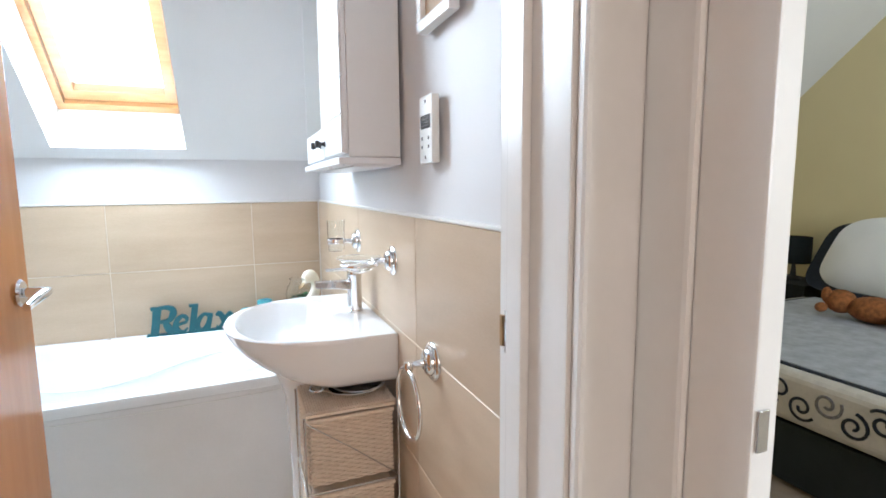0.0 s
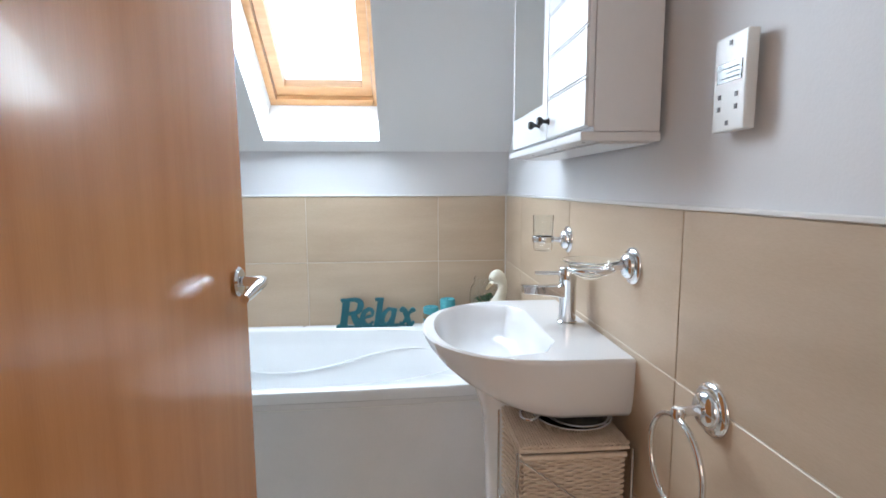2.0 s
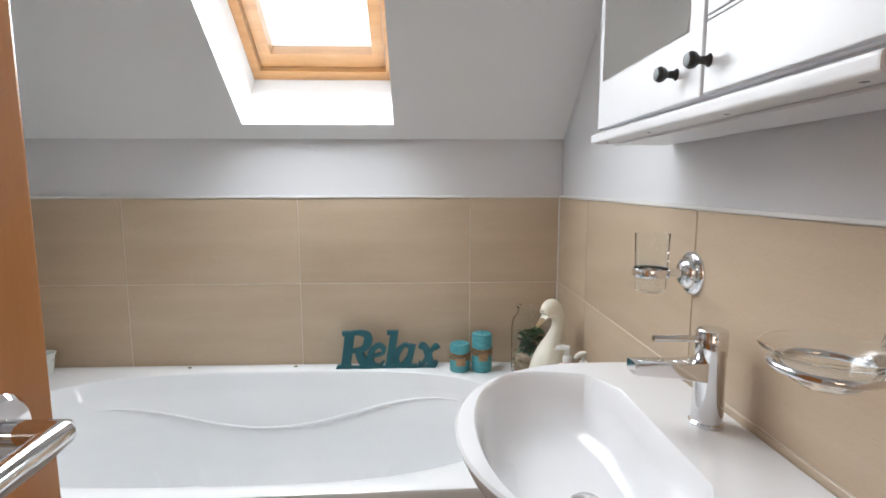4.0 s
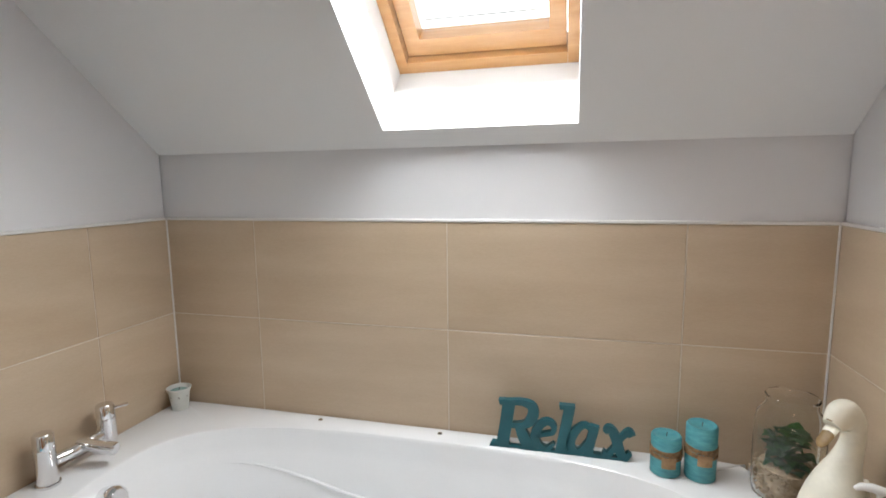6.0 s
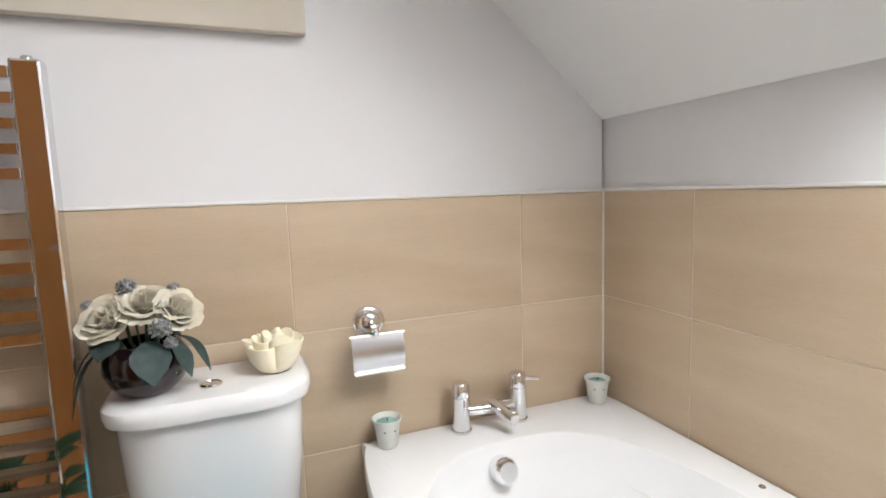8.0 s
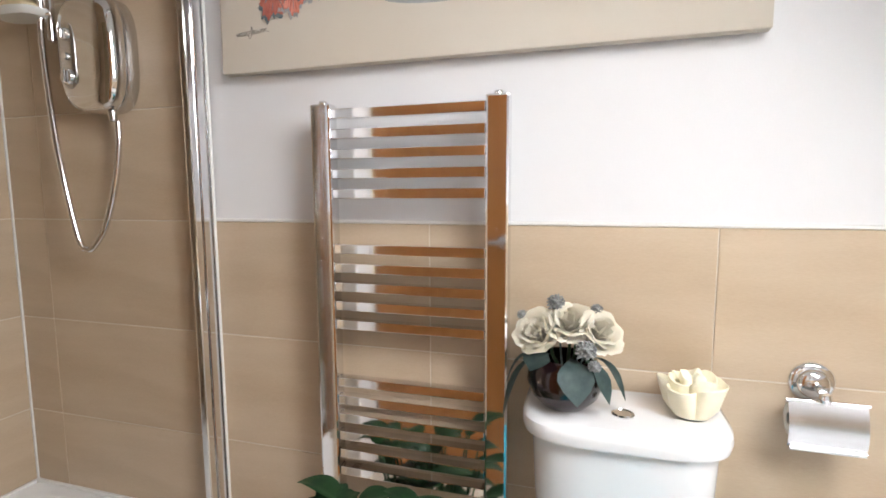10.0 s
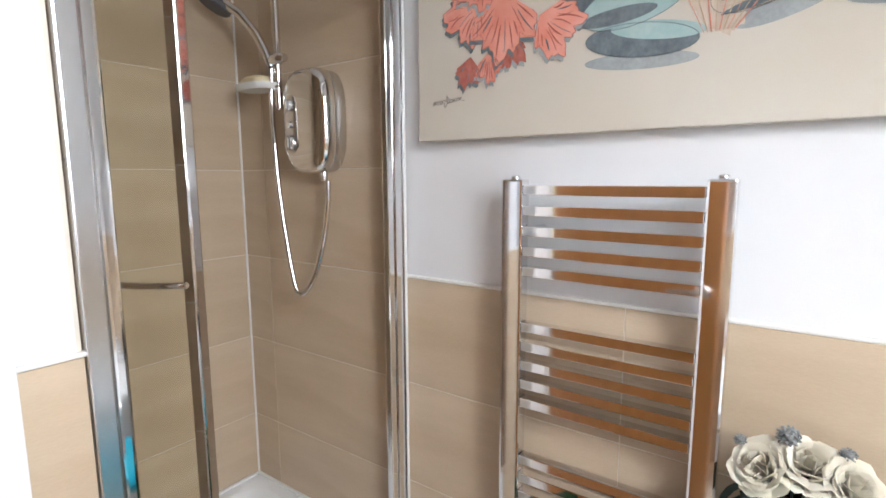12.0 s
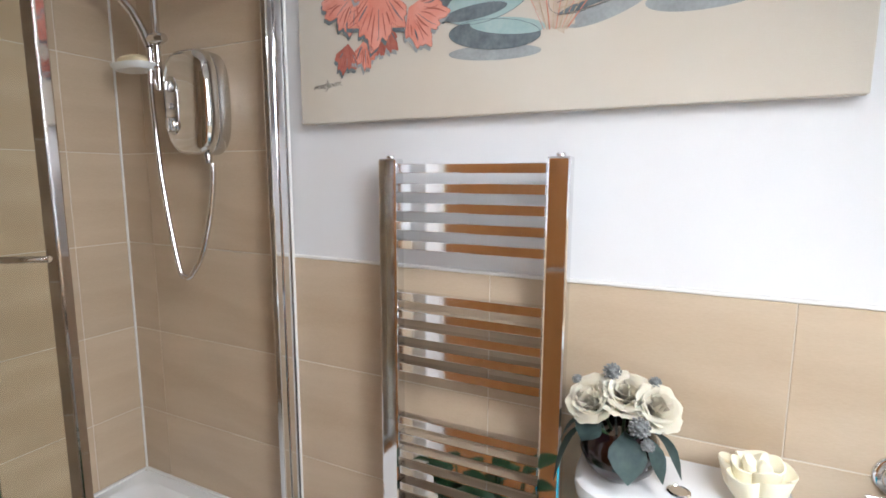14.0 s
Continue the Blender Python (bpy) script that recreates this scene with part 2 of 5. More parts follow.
structure("seal_north_east", B(E - 0.005, E - 0.0005, -0.005, -0.0005, 0.6, 1.2, 0.001, 1), TRIM, "white sealant bead in the tiled corner")

# shower recess
wall_sh = structure("wall_shower_south", B(0.0, 0.77, -2.95, -2.81 - T, F, TOP), WALL, "tiled back wall of the shower")
structure("grout_shower_south", B(0.0, 0.77, -2.81 - T + 0.0002, -2.8118, F, TOP), GROUT, "pale grout between shower tiles")
tile_grid(wall_sh, [0.0, 0.17, 0.77], ROWS_SHOWER, lambda a, b, c, d: (a, b, -2.81 - T + 0.001, -2.81, c, d))
wall_side = structure("wall_shower_east", B(0.77 + T, 0.865, -2.95, S - T, F, TOP), WALL, "white stub wall between shower and door, tiled to half height")
structure("grout_shower_east", B(0.7718, 0.77 + T, -2.809, S - T, F, TOP), GROUT, "pale grout between shower tiles")
tile_grid(wall_side, [-2.809, S - 0.01], ROWS_SHOWER, lambda a, b, c, d: (0.77, 0.77 + T - 0.001, a, b, c, d))
structure("grout_stub", B(0.772, 0.864, S - T, S - 0.0018, F, 1.2), GROUT, "pale grout")
tile_grid(wall_side, [0.77, 0.866], ROWS4, lambda a, b, c, d: (a, b, S - T + 0.001, S, c, d))
structure("trim_stub", B(0.765, 0.866, S - T, S + 0.004, 1.2005, 1.208, 0.0015, 1), TRIM, "thin white trim on top of the tiles")
structure("seal_shower", B(0.0005, 0.006, -2.8095, -2.803, 0.36, TOP, 0.001, 1), TRIM, "white sealant bead in the shower corner")
structure("seal_wall_strip", B(0.0003, 0.007, S + 0.0045, S + 0.009, F, TOP, 0.001, 1), TRIM, "white sealant line beside the shower frame")

# wall over the door, ceiling
structure("wall_over_door", B(0.865, E + 0.035, -2.16, S, 2.09, TOP), WALL, "white wall above the bathroom door")
bm = bmesh.new()
yc = -(TOP - KNEE) / RISE
box(bm, -0.12, E + 0.1, -2.95, yc, TOP, TOP + 0.05)
structure("ceiling", bm, CEIL, "white painted flat ceiling")

# sloping ceiling with the roof window's opening through it
SX0, SX1, SY0 = 0.760, 1.259, -0.05
ANG = math.atan(RISE)
ALONG = Vector((0, -math.cos(ANG), math.sin(ANG)))       # up the slope
OUT = Vector((0, math.sin(ANG), math.cos(ANG)))          # outwards through the roof
ORIGIN = Vector((0, 0, KNEE))
LEN = -yc / math.cos(ANG)
U0 = -SY0 / math.cos(ANG)
U1 = U0 + 1.15
DEEP = 0.36


def on_slope(x, u, v):
    return ORIGIN + Vector((x, 0, 0)) + ALONG * u + OUT * v


def slope_box(bm, x0, x1, u0, u1, v0, v1):
    pts = [(x0, u0), (x1, u0), (x1, u1), (x0, u1)]
    return loft([[on_slope(x, u, v0) for x, u in pts], [on_slope(x, u, v1) for x, u in pts]], True, bm)


bm = bmesh.new()
slope_box(bm, -0.12, SX0, 0, LEN, 0, DEEP)
slope_box(bm, SX1, E + 0.1, 0, LEN, 0, DEEP)
slope_box(bm, SX0, SX1, 0, U0, 0, DEEP)
slope_box(bm, SX0, SX1, U1, LEN, 0, DEEP)
structure("ceiling_slope", bm, CEIL, "white sloping ceiling with a deep roof window opening")
structure("roof_edge", B(-0.12, E + 0.1, T, 0.45, KNEE, KNEE + 0.02), CEIL, "eaves closing the wall head")

# ---- more materials ----
TEAL = mat("teal_paint", (0.006, 0.105, 0.13), 0.45, vary=0.1, scale=30, bump=0.1, bump_scale=200)
SEATTEAL = mat("turquoise_plastic", (0.01, 0.34, 0.46), 0.3, vary=0.05)
WAX = mat("turquoise_wax", (0.10, 0.36, 0.39), 0.5, vary=0.15, scale=40, bump=0.15, second=(0.05, 0.24, 0.28), stretch=(1, 1, 3))
MINTWAX = mat("mint_wax", (0.30, 0.50, 0.46), 0.55, vary=0.1, scale=40)
TWINE = mat("jute_twine", (0.36, 0.22, 0.11), 0.9, vary=0.3, scale=90, bump=0.8, bump_scale=300)
TAGM = mat("brown_card_tag", (0.40, 0.25, 0.13), 0.8, vary=0.15, scale=60)
POTM = mat("white_pottery", (0.72, 0.74, 0.70), 0.5, vary=0.05, scale=30, bump=0.1)
BROWNDOT = mat("brown_glaze", (0.13, 0.08, 0.05), 0.5, vary=0.2)
CREAMCER = mat("cream_ceramic", (0.84, 0.81, 0.69), 0.42, vary=0.08, scale=14, bump=0.08)
OCHRE = mat("ochre_glaze", (0.30, 0.19, 0.07), 0.5, vary=0.25, scale=20)
CLEAR = glass_mat("clear_glass", (0.97, 0.985, 0.98), ior=1.06, coat=0.6)
SHOWERGLASS = glass_mat("tinted_shower_glass", (0.88, 0.88, 0.80), ior=1.12)
GRAVEL = mat("gravel", (0.52, 0.40, 0.27), 0.9, second=(0.26, 0.18, 0.11), vary=0.3, scale=60, random=0.2)
SUCCULENT = mat("bright_green_leaf", (0.075, 0.20, 0.05), 0.45, vary=0.3, scale=30, second=(0.03, 0.10, 0.03))
LEAF = mat("green_leaf", (0.035, 0.11, 0.035), 0.4, vary=0.3, scale=25, bump=0.1, second=(0.02, 0.06, 0.025))
GREYLEAF = mat("grey_green_leaf", (0.095, 0.15, 0.14), 0.55, vary=0.2, scale=40, second=(0.05, 0.085, 0.085))
PETAL = mat("cream_petal", (0.93, 0.89, 0.79), 0.6, vary=0.08, scale=25, bump=0.1, second=(0.90, 0.84, 0.71))
SHELLM = mat("cream_soap_flower", (0.90, 0.85, 0.68), 0.55, vary=0.08, scale=20, second=(0.86, 0.79, 0.58))
THISTLE = mat("blue_grey_thistle", (0.30, 0.31, 0.31), 0.8, vary=0.3, scale=90)
PLUM = mat("dark_plum_glaze", (0.022, 0.008, 0.010), 0.16, vary=0.3, scale=12, coat=0.4)
PINKBOTTLE = mat("pale_pink_plastic", (0.80, 0.69, 0.65), 0.35, vary=0.05)
GREYINK = mat("grey_print", (0.22, 0.20, 0.20), 0.6, vary=0.3, scale=80)
PUMP = mat("white_plastic", (0.78, 0.78, 0.76), 0.3, vary=0.03)
WICKER = mat("pale_wicker", (0.80, 0.69, 0.57), 0.75, vary=0.2, scale=60, bump=0.4, bump_scale=200, second=(0.70, 0.58, 0.46))
CABINET = mat("white_lacquer", (0.76, 0.76, 0.77), 0.35, vary=0.02, scale=5, bump=0.03)
MIRROR = mat("mirror", (0.86, 0.88, 0.87), 0.015, 1.0, vary=0.0, rough_vary=0.0)
SCREEN = mat("dark_display", (0.05, 0.055, 0.06), 0.15, vary=0.2, scale=60)
KEYM = mat("grey_key", (0.16, 0.16, 0.17), 0.5, vary=0.1)
CANVAS = mat("cream_canvas", (0.57, 0.53, 0.465), 0.85, vary=0.06, scale=3, bump=0.35, bump_scale=700, second=(0.55, 0.49, 0.41))
CORAL = mat("coral_wash", (0.62, 0.20, 0.14), 0.85, vary=0.3, scale=22, bump=0.2, bump_scale=600, second=(0.70, 0.33, 0.26))
CORALPALE = mat("coral_pale_wash", (0.68, 0.29, 0.22), 0.85, vary=0.3, scale=26, bump=0.2, bump_scale=600, second=(0.58, 0.19, 0.13))
CORALDARK = mat("coral_dark_wash", (0.33, 0.085, 0.06), 0.85, vary=0.25, scale=30, second=(0.45, 0.15, 0.11))
SLATE = mat("slate_wash", (0.095, 0.115, 0.13), 0.85, vary=0.3, scale=30, second=(0.17, 0.20, 0.21))
AQUA = mat("aqua_wash", (0.27, 0.40, 0.40), 0.85, vary=0.2, scale=18, second=(0.38, 0.48, 0.46))
PALEWASH = mat("pale_shell_wash", (0.58, 0.50, 0.40), 0.85, vary=0.25, scale=16, second=(0.46, 0.36, 0.28), stretch=(1, 4, 1))
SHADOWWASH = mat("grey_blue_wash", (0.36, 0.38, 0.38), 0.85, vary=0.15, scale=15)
SAND = mat("sand_wash", (0.55, 0.45, 0.32), 0.85, vary=0.2, scale=18, second=(0.45, 0.33, 0.22))
INK = mat("ink", (0.05, 0.045, 0.045), 0.8)
PAPERM = mat("toilet_paper", (0.80, 0.79, 0.77), 0.9, vary=0.03, bump=0.3, bump_scale=250)
SOAPM = mat("cream_soap", (0.74, 0.62, 0.40), 0.5, vary=0.06)
RUBBER = mat("grey_rubber", (0.10, 0.10, 0.11), 0.6)
TRAYM = mat("shower_tray_stone_resin", (0.80, 0.80, 0.80), 0.3, vary=0.02)
QUILT = mat("grey_quilt", (0.46, 0.48, 0.52), 0.9, vary=0.15, scale=16, bump=0.5, bump_scale=60)
QUILTCREAM = mat("cream_quilt_border", (0.62, 0.58, 0.52), 0.9, vary=0.1, scale=14, bump=0.4, bump_scale=80)
NAVY = mat("navy_fabric", (0.012, 0.016, 0.026), 0.9, vary=0.2, scale=40)
BEDBASE = mat("dark_bed_base", (0.010, 0.016, 0.018), 0.8, vary=0.2)
PLUSH = mat("orange_brown_plush", (0.34, 0.12, 0.03), 0.95, vary=0.3, scale=50, bump=0.9, bump_scale=250)
SOIL = mat("soil", (0.05, 0.035, 0.025), 0.95, vary=0.3, scale=60)
SKYGLOW = glow_mat("white_overcast_sky", (1.0, 1.0, 1.0), 2.6)

# ---- roof window ----
win = thing("window_roof", 0, 0, 0, "pine-framed roof window set deep in the sloping ceiling", "window")
tagged(win, kind="structure")
bm = bmesh.new()
V0, V1 = 0.225, 0.305
slope_box(bm, SX0 + 0.001, SX0 + 0.030, U0 + 0.001, U1 - 0.001, V0, V1)
part("frame_side", bm, PINE, win, smooth=False)
bm = bmesh.new()
slope_box(bm, SX1 - 0.030, SX1 - 0.001, U0 + 0.001, U1 - 0.001, V0, V1)
part("frame_side", bm, PINE, win, smooth=False)
bm = bmesh.new()
slope_box(bm, SX0 + 0.031, SX1 - 0.031, U0 + 0.001, U0 + 0.035, V0, V1)
part("frame_bottom", bm, PINE, win, smooth=False)
bm = bmesh.new()
slope_box(bm, SX0 + 0.031, SX1 - 0.031, U1 - 0.045, U1 - 0.001, V0, V1)
part("frame_top", bm, PINE, win, smooth=False)
bm = bmesh.new()
a0, a1, c0, c1 = SX0 + 0.034, SX1 - 0.034, U0 + 0.040, U1 - 0.05
slope_box(bm, a0, a0 + 0.042, c0, c1, V0 + 0.022, V1 - 0.004)
slope_box(bm, a1 - 0.042, a1, c0, c1, V0 + 0.022, V1 - 0.004)
slope_box(bm, a0 + 0.042, a1 - 0.042, c0, c0 + 0.05, V0 + 0.022, V1 - 0.004)
slope_box(bm, a0 + 0.042, a1 - 0.042, c1 - 0.06, c1, V0 + 0.022, V1 - 0.004)
sash = part("sash", bm, PINE, win, "varnished pine sash", smooth=False)
bm = bmesh.new()
slope_box(bm, a0 + 0.040, a1 - 0.040, c0 + 0.048, c1 - 0.058, V1 - 0.022, V1 - 0.012)
pane = part("pane", bm, PANE, win, smooth=False)
pane.visible_shadow = False
bm = bmesh.new()
slope_box(bm, a0 + 0.06, a1 - 0.06, c0 + 0.085, c0 + 0.0865, V1 - 0.026, V1 - 0.023)
part("blind_cord", bm, KEYM, win, "thin dark line across the pane", smooth=False)
bm = bmesh.new()
slope_box(bm, -3.5, 5.5, -3.0, 4.5, 2.2, 2.25)
tagged(link("backdrop", bm, SKYGLOW), "plain white overcast sky beyond the roof window", "sky", kind="structure")

# ---- door and its frame ----
structure("wall_by_door", B(1.829, E + 0.035, -2.16, S + 0.078, F, TOP), WALL, "white wall beside the bathroom door")
structure("door_lining_strike", B(1.797, 1.8155, -2.16, -2.004, F, 2.06, 0.002), GLOSS, "white painted door lining with a strike plate")
structure("door_lining_packing", B(1.816, 1.8285, -2.16, S, F, 2.06), GLOSS, "white painted edge behind the door lining")
structure("door_lining_hinge", B(0.9985, 1.028, -2.16, -2.007, F, 2.06, 0.002), GLOSS, "white painted door lining")
structure("door_lining_head", B(1.0285, 1.7965, -2.16, S, 2.04, 2.085, 0.003), GLOSS, "white painted door head")
structure("wall_by_hinge", B(0.8655, 0.998, -2.16, S, F, TOP), WALL, "white wall beside the door frame")
structure("architrave_hinge", B(0.8675, 0.9975, S + 0.0005, -2.009, F, 2.1, 0.004), GLOSS, "white painted architrave beside the door")
structure("door_stop", B(1.784, 1.7965, -2.082, -2.044, F, 2.04, 0.002), GLOSS, "white door stop")
structure("architrave_room", B(1.816, 1.8285, S + 0.001, S + 0.076, F, 2.1, 0.003), GLOSS, "white painted architrave inside the bathroom")
structure("architrave_landing", B(1.801, 1.884, -2.181, -2.161, F, 2.12, 0.006), GLOSS, "white painted architrave on the landing")
structure("architrave_bedroom", B(1.873, 1.9, -2.25, -2.1815, F, 2.12, 0.006), GLOSS, "white painted architrave of the bedroom door")
structure("door_lining_bedroom", B(1.88, 1.912, -2.322, -2.251, F, 2.06, 0.003), GLOSS, "white painted lining of the bedroom door")
structure("wall_landing_corner", B(1.901, 1.96, -2.2505, -2.161, F, TOP), WALL, "white wall between two door frames")
strike = thing("strike_plate", 1.797, -2.030, 1.072, "brass-coloured metal strike plate on the white door lining", "strike plate")
bm = B(-0.0015, -0.0002, -0.002, 0.010, -0.03, 0.03, 0.0005)
box(bm, -0.0025, -0.0016, -0.0, 0.008, -0.014, 0.014)
part("plate", bm, SATIN, strike)
part("lip", B(-0.004, 0.003, 0.0125, 0.020, -0.022, 0.022, 0.001), mat("aged_brass", (0.42, 0.27, 0.13), 0.35, 1.0, vary=0.15, scale=40), strike)
strike2 = thing("strike_plate", 1.894, -2.322, 1.05, "dull metal strike plate on the bedroom door lining", "strike plate")
part("plate", B(-0.010, 0.004, -0.003, -0.0005, -0.02, 0.02, 0.001), SATIN, strike2)

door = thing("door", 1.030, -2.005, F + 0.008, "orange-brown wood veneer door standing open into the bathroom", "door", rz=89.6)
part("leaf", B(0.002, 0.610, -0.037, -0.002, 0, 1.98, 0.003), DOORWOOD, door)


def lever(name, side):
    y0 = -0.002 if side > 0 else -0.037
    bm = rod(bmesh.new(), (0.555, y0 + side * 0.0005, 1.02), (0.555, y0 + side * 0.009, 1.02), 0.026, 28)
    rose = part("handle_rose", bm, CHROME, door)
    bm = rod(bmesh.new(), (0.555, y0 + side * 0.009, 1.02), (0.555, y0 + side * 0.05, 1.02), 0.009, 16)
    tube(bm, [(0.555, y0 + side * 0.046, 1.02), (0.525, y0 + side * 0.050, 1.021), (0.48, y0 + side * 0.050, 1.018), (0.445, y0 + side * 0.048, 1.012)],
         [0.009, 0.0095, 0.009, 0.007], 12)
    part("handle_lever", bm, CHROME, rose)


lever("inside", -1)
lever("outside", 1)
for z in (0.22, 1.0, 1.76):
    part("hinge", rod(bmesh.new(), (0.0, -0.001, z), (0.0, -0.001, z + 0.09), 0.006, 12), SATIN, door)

# ---- bath ----
bath = thing("bathtub", 0.0, 0.0, F, "white acrylic bath with a bowed front under the roof window", "bathtub")
RIM = 0.605 - F


def bow(x):
    return -0.07 * max(0.0, 1 - ((x - 0.95) / 0.95) ** 2)


def bath_outline(inset, z, n=120):
    out = []
    cx, cy, a, b = 0.842, -0.3685, 0.8405 - inset, 0.3665 - inset
    pts = [(x, y) for x, y, _ in superellipse(cx, cy, a, b, z, 26, n)]
    for sx in (-1, 1):
        for sy in (-1, 1):
            k = max(range(n), key=lambda i: sx * (pts[i][0] - cx) / a + sy * (pts[i][1] - cy) / b)
            pts[k] = (cx + sx * (a - 0.002), cy + sy * (b - 0.002))
    for x, y in pts:
        out.append((x, y + (bow(x) if y < cy else 0) * min(1, (cy - y) / b), z))
    return out


def bath_inner(f, z, n=120):
    """f: 1 at the rim, smaller towards the bottom."""
    out = []
    for x, y, _ in superellipse(0.868, -0.395, 0.722 * (0.5 + 0.5 * f), 0.315 * (0.42 + 0.58 * f), z, 3.0, n):
        out.append((x + 0.03 * (1 - f), y + 0.6 * (bow(x) if y < -0.395 else 0) * min(1, (-0.395 - y) / 0.3) * f, z))
    return out


rings = [bath_outline(0.004, RIM - 0.040), bath_outline(0.0, RIM - 0.037), bath_outline(0.0, RIM - 0.008), bath_outline(0.003, RIM - 0.002),
         bath_outline(0.010, RIM)]
rings += [[(x, y, RIM) for x, y, _ in bath_inner(1.03, 0)], [(x, y, RIM - 0.003) for x, y, _ in bath_inner(1.01, 0)]]
rings += [bath_inner(1.0, RIM - 0.012), bath_inner(0.97, RIM - 0.05), bath_inner(0.95, RIM - 0.075), bath_inner(0.925, RIM - 0.085), bath_inner(0.86, RIM - 0.18), bath_inner(0.74, RIM - 0.30),
          bath_inner(0.60, RIM - 0.365), bath_inner(0.40, RIM - 0.385), bath_inner(0.05, RIM - 0.39)]
bm = loft(rings, False)
bm.faces.new([v for v in list(bm.verts)[-120:]])
part("tub", bm, ACRYLIC, bath)


def panel_ring(z, dy):
    pts = [(k / 24 * 1.68 + 0.002, 0) for k in range(25)]
    f = [(x, -0.722 + bow(x) + dy, z) for x, _ in pts]
    return f + [(x, y + 0.012, z) for x, y, _ in reversed(f)]


part("panel", loft([panel_ring(0.002, 0.0), panel_ring(0.30, -0.004), panel_ring(RIM - 0.041, 0.0)]), PANELM, bath, "glossy white bath panel")
part("plinth_line", loft([panel_ring(RIM - 0.062, -0.0035), panel_ring(RIM - 0.059, -0.0035)]), TRIM, bath)
# moulded line on the tub's inner back wall


def ridge(t):
    x = 0.24 + 1.24 * t
    u = (0.46 - t) / 0.46 if t < 0.46 else (t - 0.46) / 0.54
    z = 0.414 + (0.100 if t < 0.46 else 0.118) * (0.5 - 0.5 * math.cos(math.pi * u))
    f = 0.95 - 0.09 * min(1, (0.53 - z) / 0.10)
    q = abs((x - 0.868 - 0.03 * (1 - f)) / (0.722 * (0.5 + 0.5 * f)))
    return x, -0.397 + 0.315 * (0.42 + 0.58 * f) * max(0.0, 1 - q ** 3) ** (1 / 3), z - F


bm = tube(bmesh.new(), [ridge(-0.03 + 1.09 * k / 56) for k in range(57)], [0.0008 + 0.0046 * min(1, k / 10, (56 - k) / 12) for k in range(57)], 8)
part("armrest_ridge", bm, ACRYLIC, bath)
over = part("overflow", lathe([(0, 0.018), (0.022, 0.018), (0.029, 0.012), (0.032, 0.004), (0.032, -0.03), (0, -0.03)], 32, None,
                              Matrix.Translation((0.186, -0.432, RIM - 0.052)) @ Euler((0, radians(74), 0)).to_matrix().to_4x4()), CHROME, bath, "round chrome overflow")
for x in (0.33, 0.70):
    part("fixing_cap", lathe([(0.007, 0), (0.006, 0.002), (0, 0.0025)], 12, None, Matrix.Translation((x + 0.2, -0.035, RIM + 0.0004))), SATIN, bath)

ledge = thing("bath_ledge", 1.685, 0, F, "boxed-in ledge beside the bath with a beige tiled top", "ledge")
part("front", B(0.002, 0.154, -0.735, -0.002, 0, 0.545), WALL, ledge, smooth=False)
part("tile", B(0.001, 0.154, -0.74, -0.37, 0.5455, 0.5555, 0.001, 1), TILE, ledge)
part("tile", B(0.001, 0.154, -0.367, -0.001, 0.5455, 0.5555, 0.001, 1), TILE, ledge)
LEDGE = F + 0.5557

# ---- bath taps ----
tap = thing("bath_mixer_tap", 0.056, -0.405, 0.605, "chrome two-pillar bath mixer tap on the bath's end", "tap")
for y in (-0.081, 0.082):
    p = part("pillar", lathe([(0, 0), (0.026, 0), (0.026, 0.006), (0.0225, 0.008), (0.0225, 0.088), (0.0235, 0.090), (0.0235, 0.093), (0.022, 0.094), (0.022, 0.125), (0.019, 0.129), (0, 0.130)], 32, None,
                             Matrix.Translation((0, y, 0))), CHROME, tap)
    if y > 0:
        part("lever", rod(bmesh.new(), (0.004, y + 0.016, 0.112), (0.012, y + 0.058, 0.106), 0.0045, 12), CHROME, p)
part("bridge", tube(bmesh.new(), [(0, -0.062, 0.052), (0.006, -0.03, 0.052), (0.008, 0, 0.052), (0.006, 0.03, 0.052), (0, 0.062, 0.052)], [0.014, 0.015, 0.017, 0.015, 0.014], 16), CHROME, tap)
part("spout", rod(bmesh.new(), (0.0, 0.0, 0.062), (0.092, 0.024, 0.046), 0.0150, 24, 0.0165), CHROME, tap)


# ---- tealight pots ----
def tealight_pot(x, y, z):
    pot = thing("tealight_pot", x, y, z, "small white pottery pot with a mint candle on the bath rim", "candle pot", "tealight pots on the bath")
    part("pot", lathe([(0, 0), (0.019, 0), (0.021, 0.002), (0.027, 0.05), (0.031, 0.058), (0.032, 0.062), (0.030, 0.063), (0.0255, 0.054), (0.023, 0.045), (0, 0.045)], 32), POTM, pot)
    part("candle", lathe([(0, 0.0455), (0.0232, 0.0455), (0.0232, 0.053), (0.020, 0.055), (0, 0.0545)], 28), MINTWAX, pot, "mint green wax")
    part("wick", rod(bmesh.new(), (0, 0, 0.054), (0.002, 0.001, 0.062), 0.001, 6), INK, pot)
    for k in range(7):
        t = 2 * math.pi * k / 7
        r = 0.0254
        part("dot", lathe([(0.0028, 0), (0, 0.0009)], 8, None, Matrix.Translation((r * math.cos(t), r * math.sin(t), 0.04)) @ Vector((math.cos(t), math.sin(t), -0.1)).to_track_quat("Z", "Y").to_matrix().to_4x4()), BROWNDOT, pot)
    pot.scale = (1.14, 1.14, 1.14)
    return pot


first_pot = tealight_pot(0.056, -0.066, 0.6055)
copy_thing(first_pot, pose(0.048, -0.678, 0.6055, 0, 0, 25))

# ---- toilet ----
wc = thing("toilet", 0.0, -1.047, F + 0.006, "white close-coupled toilet with a turquoise seat", "toilet")


